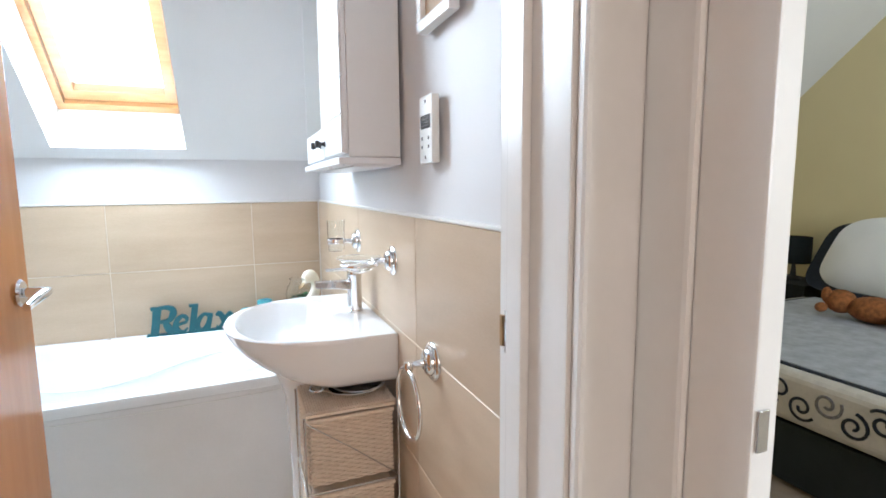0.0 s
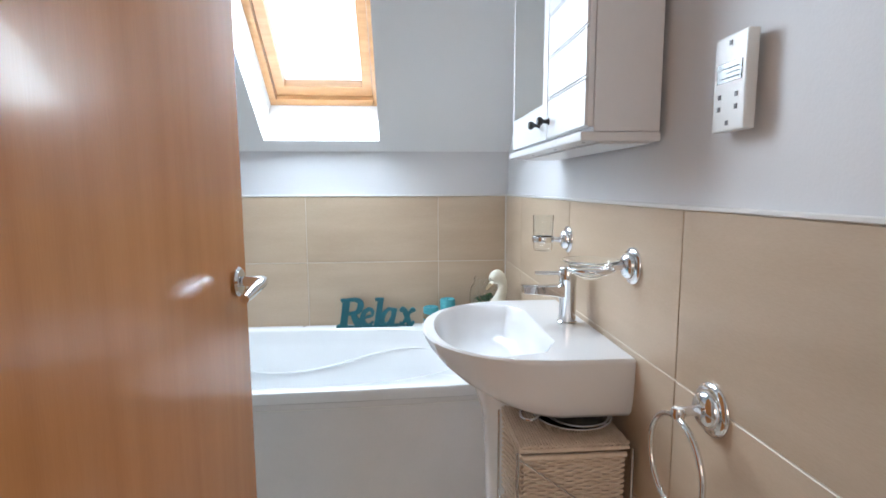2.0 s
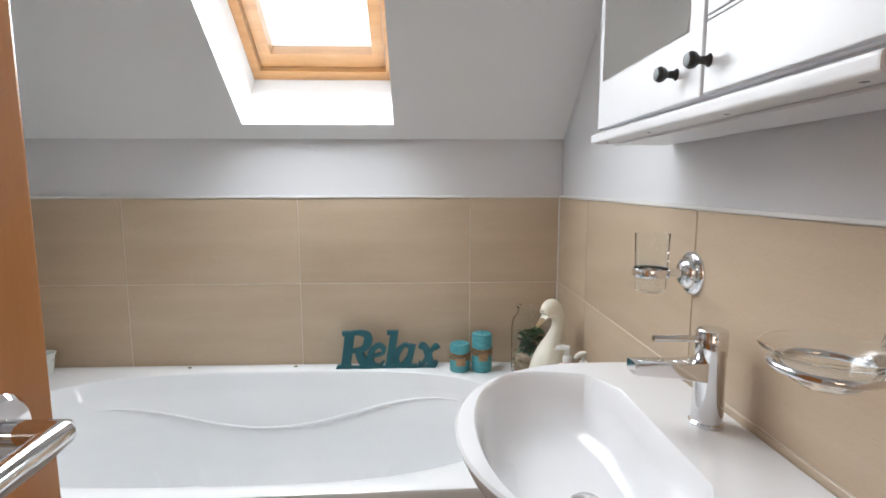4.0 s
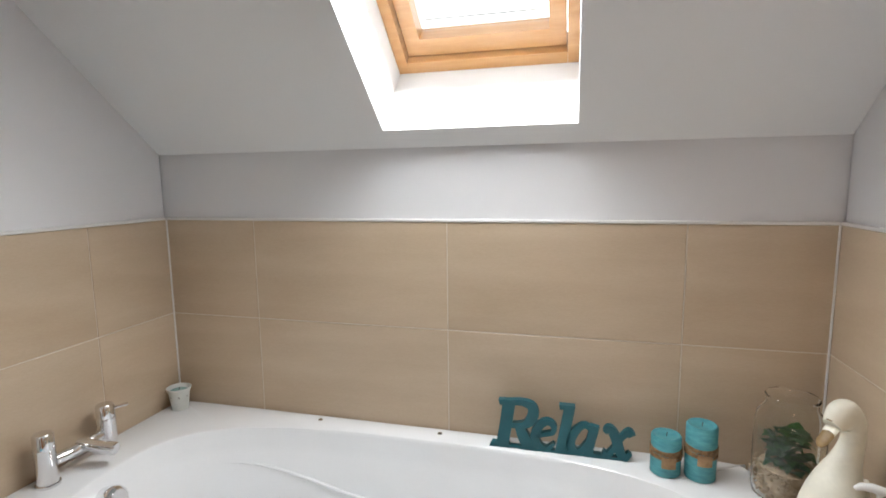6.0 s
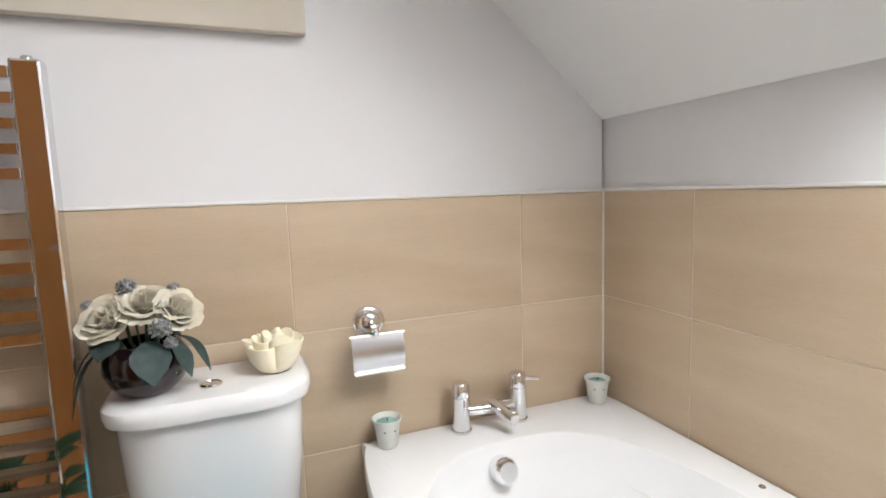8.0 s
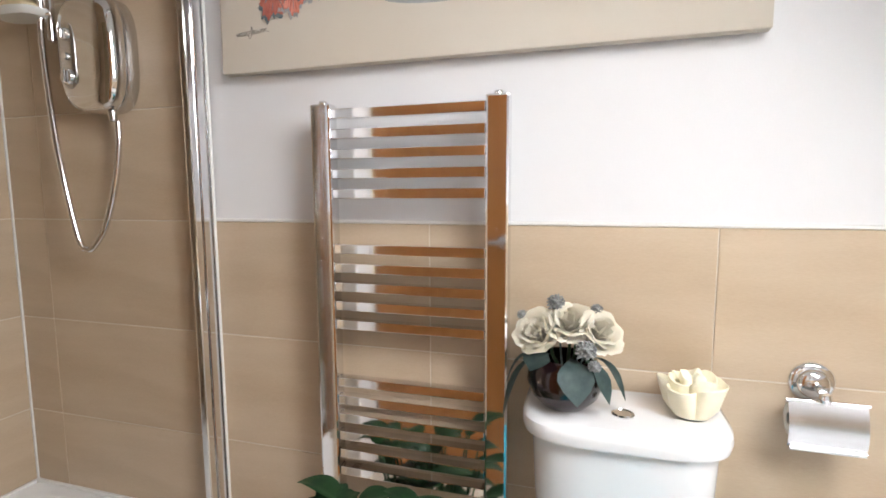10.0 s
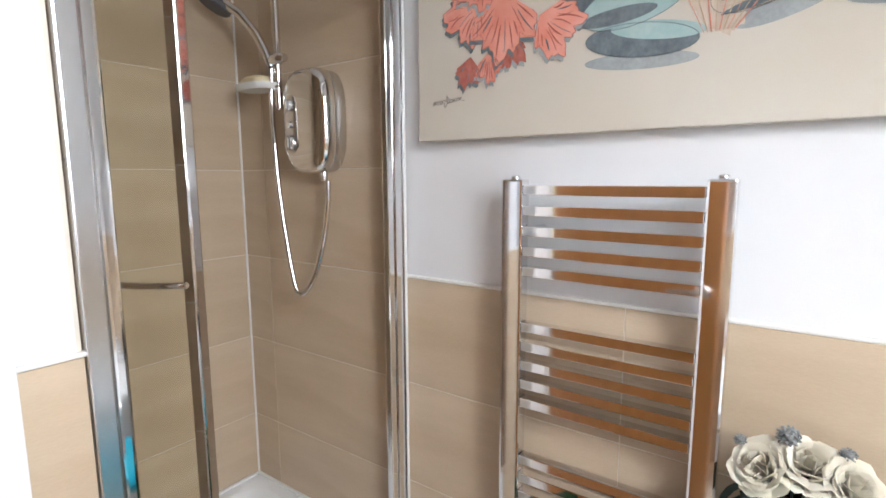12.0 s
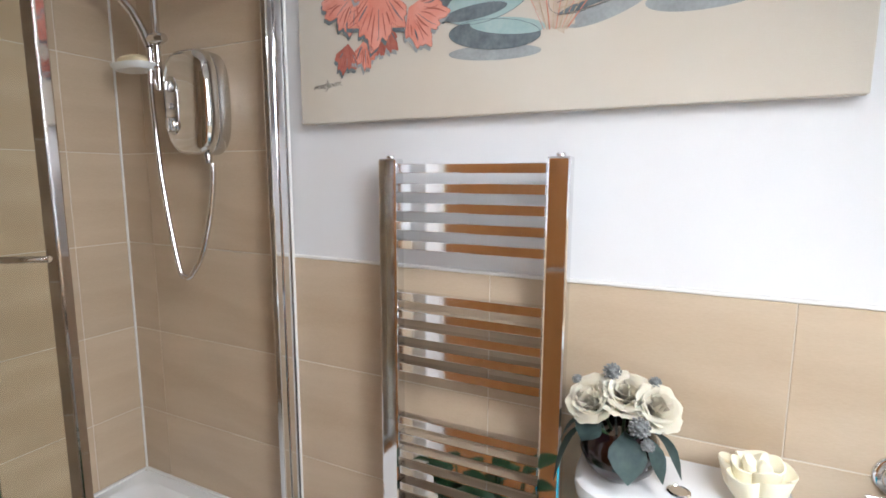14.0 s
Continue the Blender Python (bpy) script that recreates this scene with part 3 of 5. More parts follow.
def dee(front, half, z, back=0.006, n=40, p=3.2):
    """A plan that is flat to the wall and rounded in front."""
    out = [(back, half, z), (back, -half, z)]
    for k in range(n):
        t = -math.pi / 2 + math.pi * k / (n - 1)
        c, s = math.cos(t), math.sin(t)
        out.append((back + (front - back) * (0.25 + 0.75 * abs(c) ** (2 / p)), half * math.copysign(abs(s) ** (2 / p), s), z))
    return out


part("cistern", loft([dee(0.15, 0.135, 0.36), dee(0.165, 0.150, 0.42), dee(0.184, 0.168, 0.62, p=3.6), dee(0.192, 0.174, 0.7515, p=3.6)]), CERAMIC, wc)
part("cistern_lid", loft([dee(0.196, 0.178, 0.752, p=3.8), dee(0.207, 0.189, 0.757, p=3.8), dee(0.210, 0.192, 0.772, p=3.8), dee(0.208, 0.190, 0.785, p=3.8), dee(0.198, 0.180, 0.7945, p=3.8), dee(0.17, 0.155, 0.796, p=3.8)]), CERAMIC, wc, "white ceramic lid")
bm = lathe([(0.021, 0), (0.021, 0.003), (0.0175, 0.005), (0.0165, 0.0035), (0, 0.0042)], 28, None, Matrix.Translation((0.13, 0, 0.7957)))
part("flush_button", bm, CHROME, wc, "round chrome button")
part("bowl", loft([superellipse(0.34, 0, 0.20, 0.11, 0.0, 2.6), superellipse(0.34, 0, 0.19, 0.105, 0.12, 2.6), superellipse(0.37, 0, 0.22, 0.13, 0.24, 2.4), superellipse(0.40, 0, 0.255, 0.175, 0.36, 2.3), superellipse(0.40, 0, 0.26, 0.18, 0.395, 2.3)]), CERAMIC, wc)
part("seat", loft([superellipse(0.42, 0, 0.245, 0.182, 0.397, 2.3), superellipse(0.42, 0, 0.25, 0.187, 0.404, 2.3), superellipse(0.42, 0, 0.248, 0.185, 0.414, 2.3)]), SEATTEAL, wc, "turquoise plastic seat")
part("seat_lid", loft([superellipse(0.42, 0, 0.246, 0.183, 0.416, 2.3), superellipse(0.42, 0, 0.25, 0.187, 0.424, 2.3), superellipse(0.42, 0, 0.235, 0.172, 0.434, 2.3), superellipse(0.42, 0, 0.12, 0.09, 0.438, 2.3)]), SEATTEAL, wc, "turquoise plastic lid")
LID = F + 0.802

# ---- towel radiator ----
rad = thing("towel_radiator", 0.0, -1.5, 0.56, "chrome ladder towel radiator with flat bars on the wall", "radiator")
for y in (-0.196, 0.201):
    p = part("post", B(0.052, 0.088, y - 0.024, y + 0.024, 0.0, 0.908, 0.005, 2), CHROME, rad)
    part("cap", lathe([(0, 0), (0.010, 0), (0.010, 0.004), (0.008, 0.0065), (0, 0.007)], 20, None, Matrix.Translation((0.07, y, 0.9085))), CHROME, p)
    for z in (0.1, 0.8):
        part("wall_bracket", rod(bmesh.new(), (0.0, y * 0.82, z), (0.055, y * 0.82, z), 0.008, 14), CHROME, rad)
    part("valve", rod(bmesh.new(), (0.07, y, -0.07), (0.07, y, -0.0005), 0.013, 16), PUMP, rad, "white radiator valve")
    part("pipe", rod(bmesh.new(), (0.07, y, -0.509), (0.07, y, -0.07), 0.0075, 12), PUMP, rad, "white pipe")
bar_z = [0.885 - 0.0437 * k for k in range(5)] + [0.586 - 0.0435 * k for k in range(5)] + [0.275 - 0.0437 * k for k in range(6)]
bar_mesh = None
for z in bar_z:
    if bar_mesh is None:
        ob = part("bar", B(0.058, 0.0845, -0.1715, 0.1765, -0.0105, 0.0105, 0.0015, 2), CHROME, rad)
        bar_mesh = ob.data
    else:
        ob = new("bar", bar_mesh)
        ob.parent = rad
    ob.location = (0, 0, z)

# ---- painting ----
art = thing("canvas_painting", 0.0, -1.401, 1.562, "unframed canvas of coral and shells in watercolour colours", "painting")
part("canvas", B(0.002, 0.032, -0.59, 0.59, 0.0, 0.76, 0.003, 2), CANVAS, art)


def flat(pts, x=0.0324, depth=0.0006):
    """A painted patch on the canvas, from (along, up) in canvas metres."""
    c = Vector((x, sum(p[0] for p in pts) / len(pts), sum(p[1] for p in pts) / len(pts)))
    bm = bmesh.new()
    mid = bm.verts.new(c + Vector((depth, 0, 0)))
    vs = [bm.verts.new((x + depth * 0.8, a, b)) for a, b in pts]
    for k in range(len(vs)):
        bm.faces.new([vs[k], vs[(k + 1) % len(vs)], mid])
    return bm


def blob(cx, cz, a, b, tilt=0, wob=0.0, lobes=0, n=64, seed=0):
    rnd = random.Random(seed)
    ph = [rnd.uniform(0, 6.28) for _ in range(4)]
    out = []
    for k in range(n):
        t = 2 * math.pi * k / n
        r = 1 + wob * (0.5 * math.sin(lobes * t + ph[0]) + 0.3 * math.sin((2 * lobes + 1) * t + ph[1]) + 0.3 * math.sin((lobes * 3 + 2) * t + ph[2]))
        u, v = a * r * math.cos(t), b * r * math.sin(t)
        c, s = math.cos(tilt), math.sin(tilt)
        out.append((cx + u * c - v * s, cz + u * s + v * c))
    return out


def stroke(name, pts, w, x, parent=None, material=None):
    part(name, tube(bmesh.new(), [(x, a, b) for a, b in pts], w, 5), material or INK, parent or art)


def shape(name, pts, material, layer):
    return part(name, flat(pts, 0.0322 + 0.0008 * layer), material, art, smooth=False)


shape("shadow_patch", blob(-0.06, 0.128, 0.105, 0.016, -0.05), SHADOWWASH, 0)
def coral_fan(cx, cz, r, a0, a1, seed, order, material):
    """A frilled fan spreading from its root, with folds running out to the lip."""
    rnd = random.Random(seed)
    ph = [rnd.uniform(0, 6.3) for _ in range(3)]
    n = 90
    x = 0.0330 + 0.0003 * order
    rim = []
    for k in range(n):
        f = k / (n - 1)
        t = radians(a0 + (a1 - a0) * f)
        q = r * (0.9 + 0.10 * math.sin(15 * f + ph[0]) + 0.07 * math.sin(37 * f + ph[1]) + 0.03 * math.sin(83 * f + ph[2])) * (0.55 + 0.45 * math.sin(math.pi * f) ** 0.5)
        rim.append((cx + q * math.cos(t), cz + q * math.sin(t)))
    pts = [(cx, cz)] + rim
    part("shadow_patch", flat([(u - 0.004, v - 0.009) for u, v in pts], x - 0.00015), SLATE if seed % 2 else SHADOWWASH, art, smooth=False)
    part("coral_frond", flat(pts, x), material, art, smooth=False)
    stroke("ink_line", rim, 0.00055, x + 0.0006, material=CORALDARK)
    for k in range(6, n - 4, 7):
        u, v = rim[k]
        f0, f1 = rnd.uniform(0.3, 0.6), rnd.uniform(0.86, 0.97)
        bend = rnd.uniform(-0.006, 0.006)
        line = [(cx + (u - cx) * f, cz + (v - cz) * f + bend * math.sin(3.14 * (f - f0) / (f1 - f0))) for f in (f0 + (f1 - f0) * j / 7 for j in range(8))]
        part("coral_fold", tube(bmesh.new(), [(x + 0.0005, p, q) for p, q in line], [0.0004 + 0.0016 * math.sin(3.1 * j / 7) * (k % 3 + 1) / 3 for j in range(8)], 5), CORALDARK if k % 4 else SLATE, art)


for order, (cx, cz, r, a0, a1, m) in enumerate(((-0.30, 0.50, 0.20, -200, 20, CORAL), (-0.42, 0.42, 0.12, -230, -60, CORALPALE), (-0.24, 0.40, 0.12, -120, 30, CORAL), (-0.36, 0.40, 0.15, -175, -20, CORALPALE),
                                                (-0.33, 0.22, 0.075, -140, -40, CORALDARK), (-0.435, 0.185, 0.070, -150, -50, CORALDARK), (-0.385, 0.190, 0.070, -140, -45, CORALPALE),
                                                (-0.41, 0.30, 0.105, -215, -75, CORAL), (-0.265, 0.245, 0.105, -100, 25, CORAL), (-0.345, 0.305, 0.140, -155, -35, CORAL), (-0.40, 0.36, 0.085, -190, -50, CORALPALE))):
    coral_fan(cx, cz, r, a0, a1, 40 + order, order, m)
shape("shell_dark", blob(-0.06, 0.165, 0.104, 0.031, -0.10), SLATE, 1)
shape("shell_light", blob(-0.03, 0.179, 0.085, 0.017, -0.14), AQUA, 2)
shape("shell_light", blob(-0.075, 0.235, 0.10, 0.042, 0.18), AQUA, 1)
shape("shell_dark", blob(-0.105, 0.215, 0.075, 0.015, 0.08), SLATE, 2)
shape("shell_light", blob(-0.09, 0.33, 0.12, 0.05, 0.3), AQUA, 0)
shape("stone_patch", blob(-0.185, 0.24, 0.045, 0.04, 0.5, 0.2, 4), SLATE, 0)
shape("shell_fan", blob(0.062, 0.228, 0.040, 0.080, 0.45, 0.08, 9), PALEWASH, 1)
shape("shell_fan", blob(0.155, 0.245, 0.105, 0.046, 0.42), PALEWASH, 2)
shape("shell_band", blob(0.150, 0.205, 0.075, 0.008, 0.25), SLATE, 3)
shape("shadow_patch", blob(0.175, 0.190, 0.085, 0.022, 0.30), SHADOWWASH, 0)
shape("shell_dark", blob(0.35, 0.222, 0.10, 0.036, 0.04), SLATE, 1)
shape("shadow_patch", blob(0.345, 0.188, 0.105, 0.026, 0.03), SHADOWWASH, 0)
shape("shell_light", blob(0.36, 0.262, 0.10, 0.035, 0.1), AQUA, 2)
shape("shell_fan", blob(0.42, 0.40, 0.16, 0.10, 0.2, 0.1, 6), SAND, 0)
for k in range(9):
    stroke("ink_line", [(0.050 + 0.006 * k + (0.02 * (k - 3)) * r, 0.160 + 0.13 * r) for r in (0, 0.3, 0.6, 1.0)], 0.0005 + 0.0003 * (k % 3), 0.0352, material=SAND if k % 2 else CORALPALE)
for k in range(4):
    stroke("ink_line", [(0.075 + 0.17 * r, 0.185 + 0.012 * k + (0.03 + 0.018 * k) * r ** 1.5) for r in (0, 0.25, 0.5, 0.75, 1.0)], 0.0008, 0.0360, material=SAND if k % 2 else GREYINK)
for cx, cz, a, b, t in ((-0.06, 0.165, 0.104, 0.031, -0.10), (-0.075, 0.235, 0.10, 0.042, 0.18), (0.155, 0.245, 0.105, 0.046, 0.42), (0.35, 0.222, 0.10, 0.036, 0.04)):
    pts = blob(cx, cz, a, b, t, n=40)
    stroke("ink_line", pts + pts[:1], 0.0005, 0.0350, material=SLATE)
# the artist's mark: an unreadable scribble
stroke("signature", [(-0.545 + 0.00042 * k + 0.0035 * math.sin(k * 0.40), 0.088 + 0.00003 * k + (0.013 if 88 < k < 104 else 0.0045) * math.sin(k * 0.33 + 0.8 * math.sin(k * 0.11))) for k in range(210)], 0.0005, 0.0326)

# ---- toilet roll holder ----
roll = thing("toilet_roll_holder", 0.0, -0.70, 0.905, "chrome toilet roll holder with a flap over white paper", "toilet roll holder")
ROSE = [(0, 0.026)] + [(0.028 * math.sin(t), 0.011 + 0.015 * math.cos(t)) for t in (0.15 * k for k in range(1, 11))] + [(0.0285, 0.0098), (0.0300, 0.0092), (0.0325, 0.0088), (0.0350, 0.0078), (0.0375, 0.0060), (0.0392, 0.0040), (0.04, 0.002), (0.04, 0.0003), (0, 0.0003)]


def wall_turn(x):
    """z of a turned part looks away from the wall: +x from the west wall, -x from the east."""
    return Euler((0, radians(90 if x > 0 else -90), 0)).to_matrix().to_4x4()


part("rose", lathe(ROSE, 32, None, wall_turn(1)), CHROME, roll)
bm = rod(bmesh.new(), (0.012, 0, 0), (0.058, 0, 0), 0.008, 16)
lathe([(0, -0.011), (0.008, -0.008), (0.011, 0), (0.008, 0.008), (0, 0.011)], 20, bm, Matrix.Translation((0.066, 0, -0.008)))
part("arm", bm, CHROME, roll)
part("bar", rod(bmesh.new(), (0.058, -0.06, -0.018), (0.058, 0.072, -0.018), 0.004, 12), CHROME, roll)
fl = bmesh.new()
loft([[(0.060 + 0.014 * math.sin(2.4 * t), -0.056, -0.016 - 0.086 * t), (0.060 + 0.014 * math.sin(2.4 * t), 0.068, -0.016 - 0.086 * t),
       (0.0585 + 0.014 * math.sin(2.4 * t), 0.068, -0.016 - 0.086 * t), (0.0585 + 0.014 * math.sin(2.4 * t), -0.056, -0.016 - 0.086 * t)] for t in (k / 8 for k in range(9))], True, fl)
part("flap", fl, SATIN, roll, "bright chrome flap")
part("flap_edge", rod(bmesh.new(), (0.072, -0.054, -0.103), (0.072, 0.066, -0.103), 0.005, 12), CHROME, roll)
part("paper_roll", lathe([(0.012, -0.052), (0.030, -0.052), (0.030, 0.052), (0.012, 0.052)], 28, None, Matrix.Translation((0.040, 0.006, -0.062)) @ Euler((radians(90), 0, 0)).to_matrix().to_4x4()), PAPERM, roll, "white paper roll")


# ---- flower pot on the cistern ----
def petal(bm, m, w, h, curl, cup, frill=0.05):
    """One curved petal with thickness, growing up z and bending out along x."""
    nu, nv = 7, 6
    grid = []
    for j in range(nv):
        v = j / (nv - 1)
        row = []
        for i in range(nu):
            u = i / (nu - 1) * 2 - 1
            ww = w * (0.35 + 0.75 * math.sin(math.pi * min(1, v * 0.62 + 0.12)))
            row.append(bm.verts.new(m @ Vector((curl * v * v * h + cup * w * u * u * -0.5 + frill * w * v * v * math.sin(5.2 * u + 7 * h / w), u * ww * (1 - 0.15 * v), h * (v - 0.18 * v * v * u * u) * (1 - 0.25 * curl * v)))))
        grid.append(row)
    for j in range(nv - 1):
        for i in range(nu - 1):
            bm.faces.new([grid[j][i], grid[j][i + 1], grid[j + 1][i + 1], grid[j + 1][i]])


def rose_head(r, seed):
    rnd = random.Random(seed)
    bm = bmesh.new()
    for ring, (cnt, rad, h, curl, w) in enumerate(((3, 0.10, 0.85, 0.0, 0.40), (4, 0.28, 0.85, 0.25, 0.48), (5, 0.45, 0.84, 0.45, 0.58), (6, 0.60, 0.80, 0.58, 0.60), (6, 0.66, 0.72, 0.88, 0.62))):
        for k in range(cnt):
            t = 2 * math.pi * (k + rnd.uniform(-0.2, 0.2)) / cnt + ring
            m = Matrix.Rotation(t, 4, "Z") @ Matrix.Translation((rad * r * 0.6, 0, -0.06 * r * ring))
            petal(bm, m, w * r, h * r * rnd.uniform(0.9, 1.1), curl * rnd.uniform(0.8, 1.2), 0.5)
    bmesh.ops.solidify(bm, geom=bm.faces[:], thickness=0.0012)
    return bm


vase = thing("flower_pot", 0.112, -1.156, LID, "dark plum ceramic pot of cream artificial roses on the cistern", "flower pot")
part("pot", lathe([(0, 0), (0.034, 0), (0.040, 0.003), (0.058, 0.022), (0.068, 0.048), (0.066, 0.070), (0.055, 0.092), (0.052, 0.096), (0.049, 0.095), (0.052, 0.082), (0, 0.075)], 40), PLUM, vase)
roses = (((0.034, -0.052, 0.130), (0.85, -0.5, 0.8), 0.052, 1), ((0.026, 0.010, 0.152), (0.7, 0.05, 0.9), 0.050, 2), ((0.030, 0.062, 0.136), (0.8, 0.6, 0.8), 0.049, 3), ((-0.028, 0.025, 0.140), (-0.5, 0.3, 1), 0.046, 4), ((-0.026, -0.04, 0.138), (-0.5, -0.5, 1), 0.046, 5))
for at, way, r, seed in roses:
    ob = part("rose", rose_head(r, seed), PETAL, vase, "cream artificial rose")
    ob.matrix_local = Matrix.Translation(Vector(at) + Vector((0, 0, 0.022))) @ Vector(way).to_track_quat("Z", "Y").to_matrix().to_4x4() @ Matrix.Translation((0, 0, -0.02)) @ Matrix.Scale(0.88, 4)
    part("stem", tube(bmesh.new(), [Vector(at) + Vector((0, 0, 0.022)) - Vector(way).normalized() * 0.018, (at[0] * 0.6, at[1] * 0.6, 0.09), (at[0] * 0.3, at[1] * 0.3, 0.072)], 0.003, 8), LEAF, vase)


def thistle(r, seed):
    rnd = random.Random(seed)
    bm = bmesh.new()
    for k in range(46):
        t, u = k * 2.399, 1 - 1.7 * (k + 0.5) / 46
        q = math.sqrt(max(0, 1 - u * u))
        d = Vector((q * math.cos(t), q * math.sin(t), u))
        lathe([(0.16 * r, 0), (0.13 * r, 0.12 * r), (0, 0.22 * r * rnd.uniform(0.8, 1.3))], 5, bm, axis_to(d * r * 0.85, d * r * 2))
    bmesh.ops.create_icosphere(bm, subdivisions=1, radius=0.9 * r)
    return bm


for at, r, seed in (((0.066, 0.036, 0.128), 0.018, 1), ((0.006, -0.018, 0.196), 0.016, 2), ((0.0, 0.052, 0.186), 0.011, 3), ((0.0, -0.078, 0.168), 0.010, 4), ((0.074, 0.050, 0.104), 0.011, 5)):
    ob = part("thistle_head", thistle(r, seed), THISTLE, vase, "grey-blue thistle head")
    ob.location = at
    part("stem", tube(bmesh.new(), [at, (at[0] * 0.7, at[1] * 0.7, at[2] - 0.035), (at[0] * 0.3, at[1] * 0.3, 0.072)], 0.0018, 6), GREYLEAF, vase)


def leaf_mesh(length, width, droop, fold=0.25, n=9, blunt=0.8):
    bm = bmesh.new()
    rows = []
    for j in range(n):
        v = j / (n - 1)
        w = width * math.sin(math.pi * (0.08 + 0.92 * v) ** blunt) * (1 if v < 0.999 else 0.0) + 0.001
        x = length * (v - 0.22 * droop * v * v)
        z = length * (0.35 * v - droop * v * v)
        rows.append([bm.verts.new((x, u * w, z + fold * abs(u) * w)) for u in (-1, -0.5, 0, 0.5, 1)])
    for a, b in zip(rows, rows[1:]):
        for i in range(4):
            bm.faces.new([a[i], a[i + 1], b[i + 1], b[i]])
    bmesh.ops.solidify(bm, geom=bm.faces[:], thickness=0.0012)
    return bm


for ang, z, ln, wd, dr in ((14, 0.102, 0.086, 0.030, 1.05), (-38, 0.106, 0.060, 0.030, 0.7), (75, 0.098, 0.09, 0.016, 1.1), (-85, 0.098, 0.10, 0.018, 1.2), (-70, 0.09, 0.11, 0.016, 1.4), (50, 0.096, 0.08, 0.016, 1.1), (160, 0.10, 0.08, 0.018, 1.0)):
    ob = part("leaf", leaf_mesh(ln, wd, dr, blunt=2.3), GREYLEAF, vase)
    ob.matrix_local = Matrix.Translation((0, 0, z)) @ Matrix.Rotation(radians(ang), 4, "Z") @ Matrix.Translation((0.038, 0, 0))

# ---- cream flower ornament on the cistern ----
vase.scale = (1.09, 1.09, 1.05)
ornament = thing("flower_ornament", 0.10, -0.925, LID, "cream flower-shaped soap ornament on the cistern lid", "ornament")


def rosette(r, z, lobes, wave, turn, n=72):
    """A ring with soft petal lobes and an uneven lip."""
    out = []
    for k in range(n):
        t = 2 * math.pi * k / n
        q = abs(math.sin(lobes * t / 2 + turn))
        rr = r * (1 - wave * (1 - q) ** 2)
        out.append((rr * math.cos(t), rr * math.sin(t), z * (1 - 0.30 * wave * (1 - q) ** 2 + 0.06 * wave * math.sin(3 * t + turn) * 4)))
    return out


layers = [[rosette(0.020, 0.0, 5, 0, 0), rosette(0.034, 0.006, 5, 0.05, 0), rosette(0.050, 0.026, 5, 0.16, 0), rosette(0.058, 0.050, 5, 0.26, 0), rosette(0.063, 0.066, 5, 0.32, 0), rosette(0.061, 0.068, 5, 0.32, 0), rosette(0.050, 0.052, 5, 0.25, 0), rosette(0.030, 0.040, 5, 0.1, 0)],
          [rosette(0.030, 0.030, 4, 0.05, 0.7), rosette(0.041, 0.056, 4, 0.22, 0.7), rosette(0.044, 0.076, 4, 0.30, 0.7), rosette(0.041, 0.077, 4, 0.30, 0.7), rosette(0.028, 0.056, 4, 0.1, 0.7)],
          [rosette(0.018, 0.050, 3, 0.05, 0.3), rosette(0.025, 0.070, 3, 0.2, 0.3), rosette(0.022, 0.082, 3, 0.3, 0.3), rosette(0.012, 0.083, 3, 0.3, 0.3), rosette(0.004, 0.078, 3, 0.1, 0.3)]]
for rings in layers:
    part("petals", loft(rings), SHELLM, ornament)

# ---- potted plant below the radiator ----
plant = thing("potted_plant", 0.24, -1.50, F, "leafy green pot plant on the floor before the radiator", "plant")
part("pot", lathe([(0, 0), (0.075, 0), (0.08, 0.01), (0.105, 0.24), (0.112, 0.245), (0.112, 0.275), (0.10, 0.275), (0.097, 0.25), (0, 0.25)], 36), POTM, plant)
part("soil", lathe([(0, 0.2515), (0.096, 0.2515), (0.096, 0.256), (0, 0.262)], 24), SOIL, plant)
rnd = random.Random(21)
for k in range(52):
    ang = 360 * k * 0.381966
    hh = rnd.uniform(0.42, 0.60)
    rr = rnd.uniform(0.02, 0.15)
    a = radians(ang)
    base = Vector((rr * math.cos(a), rr * math.sin(a), hh))
    if base.x < -0.08:
        base.x = -0.08
    part("stem", tube(bmesh.new(), [(0.3 * base.x, 0.3 * base.y, 0.255), (0.7 * base.x, 0.7 * base.y, hh * 0.7), base], 0.0028, 6), LEAF, plant)
    ob = part("leaf", leaf_mesh(rnd.uniform(0.08, 0.13), rnd.uniform(0.022, 0.034), rnd.uniform(0.35, 0.75)), LEAF, plant)
    if math.cos(a) < -0.3:
        ang += 120
    ob.matrix_local = Matrix.Translation(base) @ Matrix.Rotation(radians(ang), 4, "Z") @ Matrix.Rotation(radians(rnd.uniform(-25, 15)), 4, "Y")

# ---- things along the back of the bath ----
sign = thing("relax_sign", 1.046, -0.058, 0.6055, "teal wooden letters spelling Relax on the bath rim", "sign")


def smooth_line(pts, steps=7):
    """Points (x, z, width) made smooth."""
    q = [np.array(p, float) for p in pts]
    out = []
    for i in range(len(q) - 1):
        p0, p1, p2, p3 = q[max(i - 1, 0)], q[i], q[i + 1], q[min(i + 2, len(q) - 1)]
        for k in range(steps):
            t = k / steps
            out.append(0.5 * (2 * p1 + (p2 - p0) * t + (2 * p0 - 5 * p1 + 4 * p2 - p3) * t * t + (3 * p1 - p0 - 3 * p2 + p3) * t ** 3))
    return out + [q[-1]]


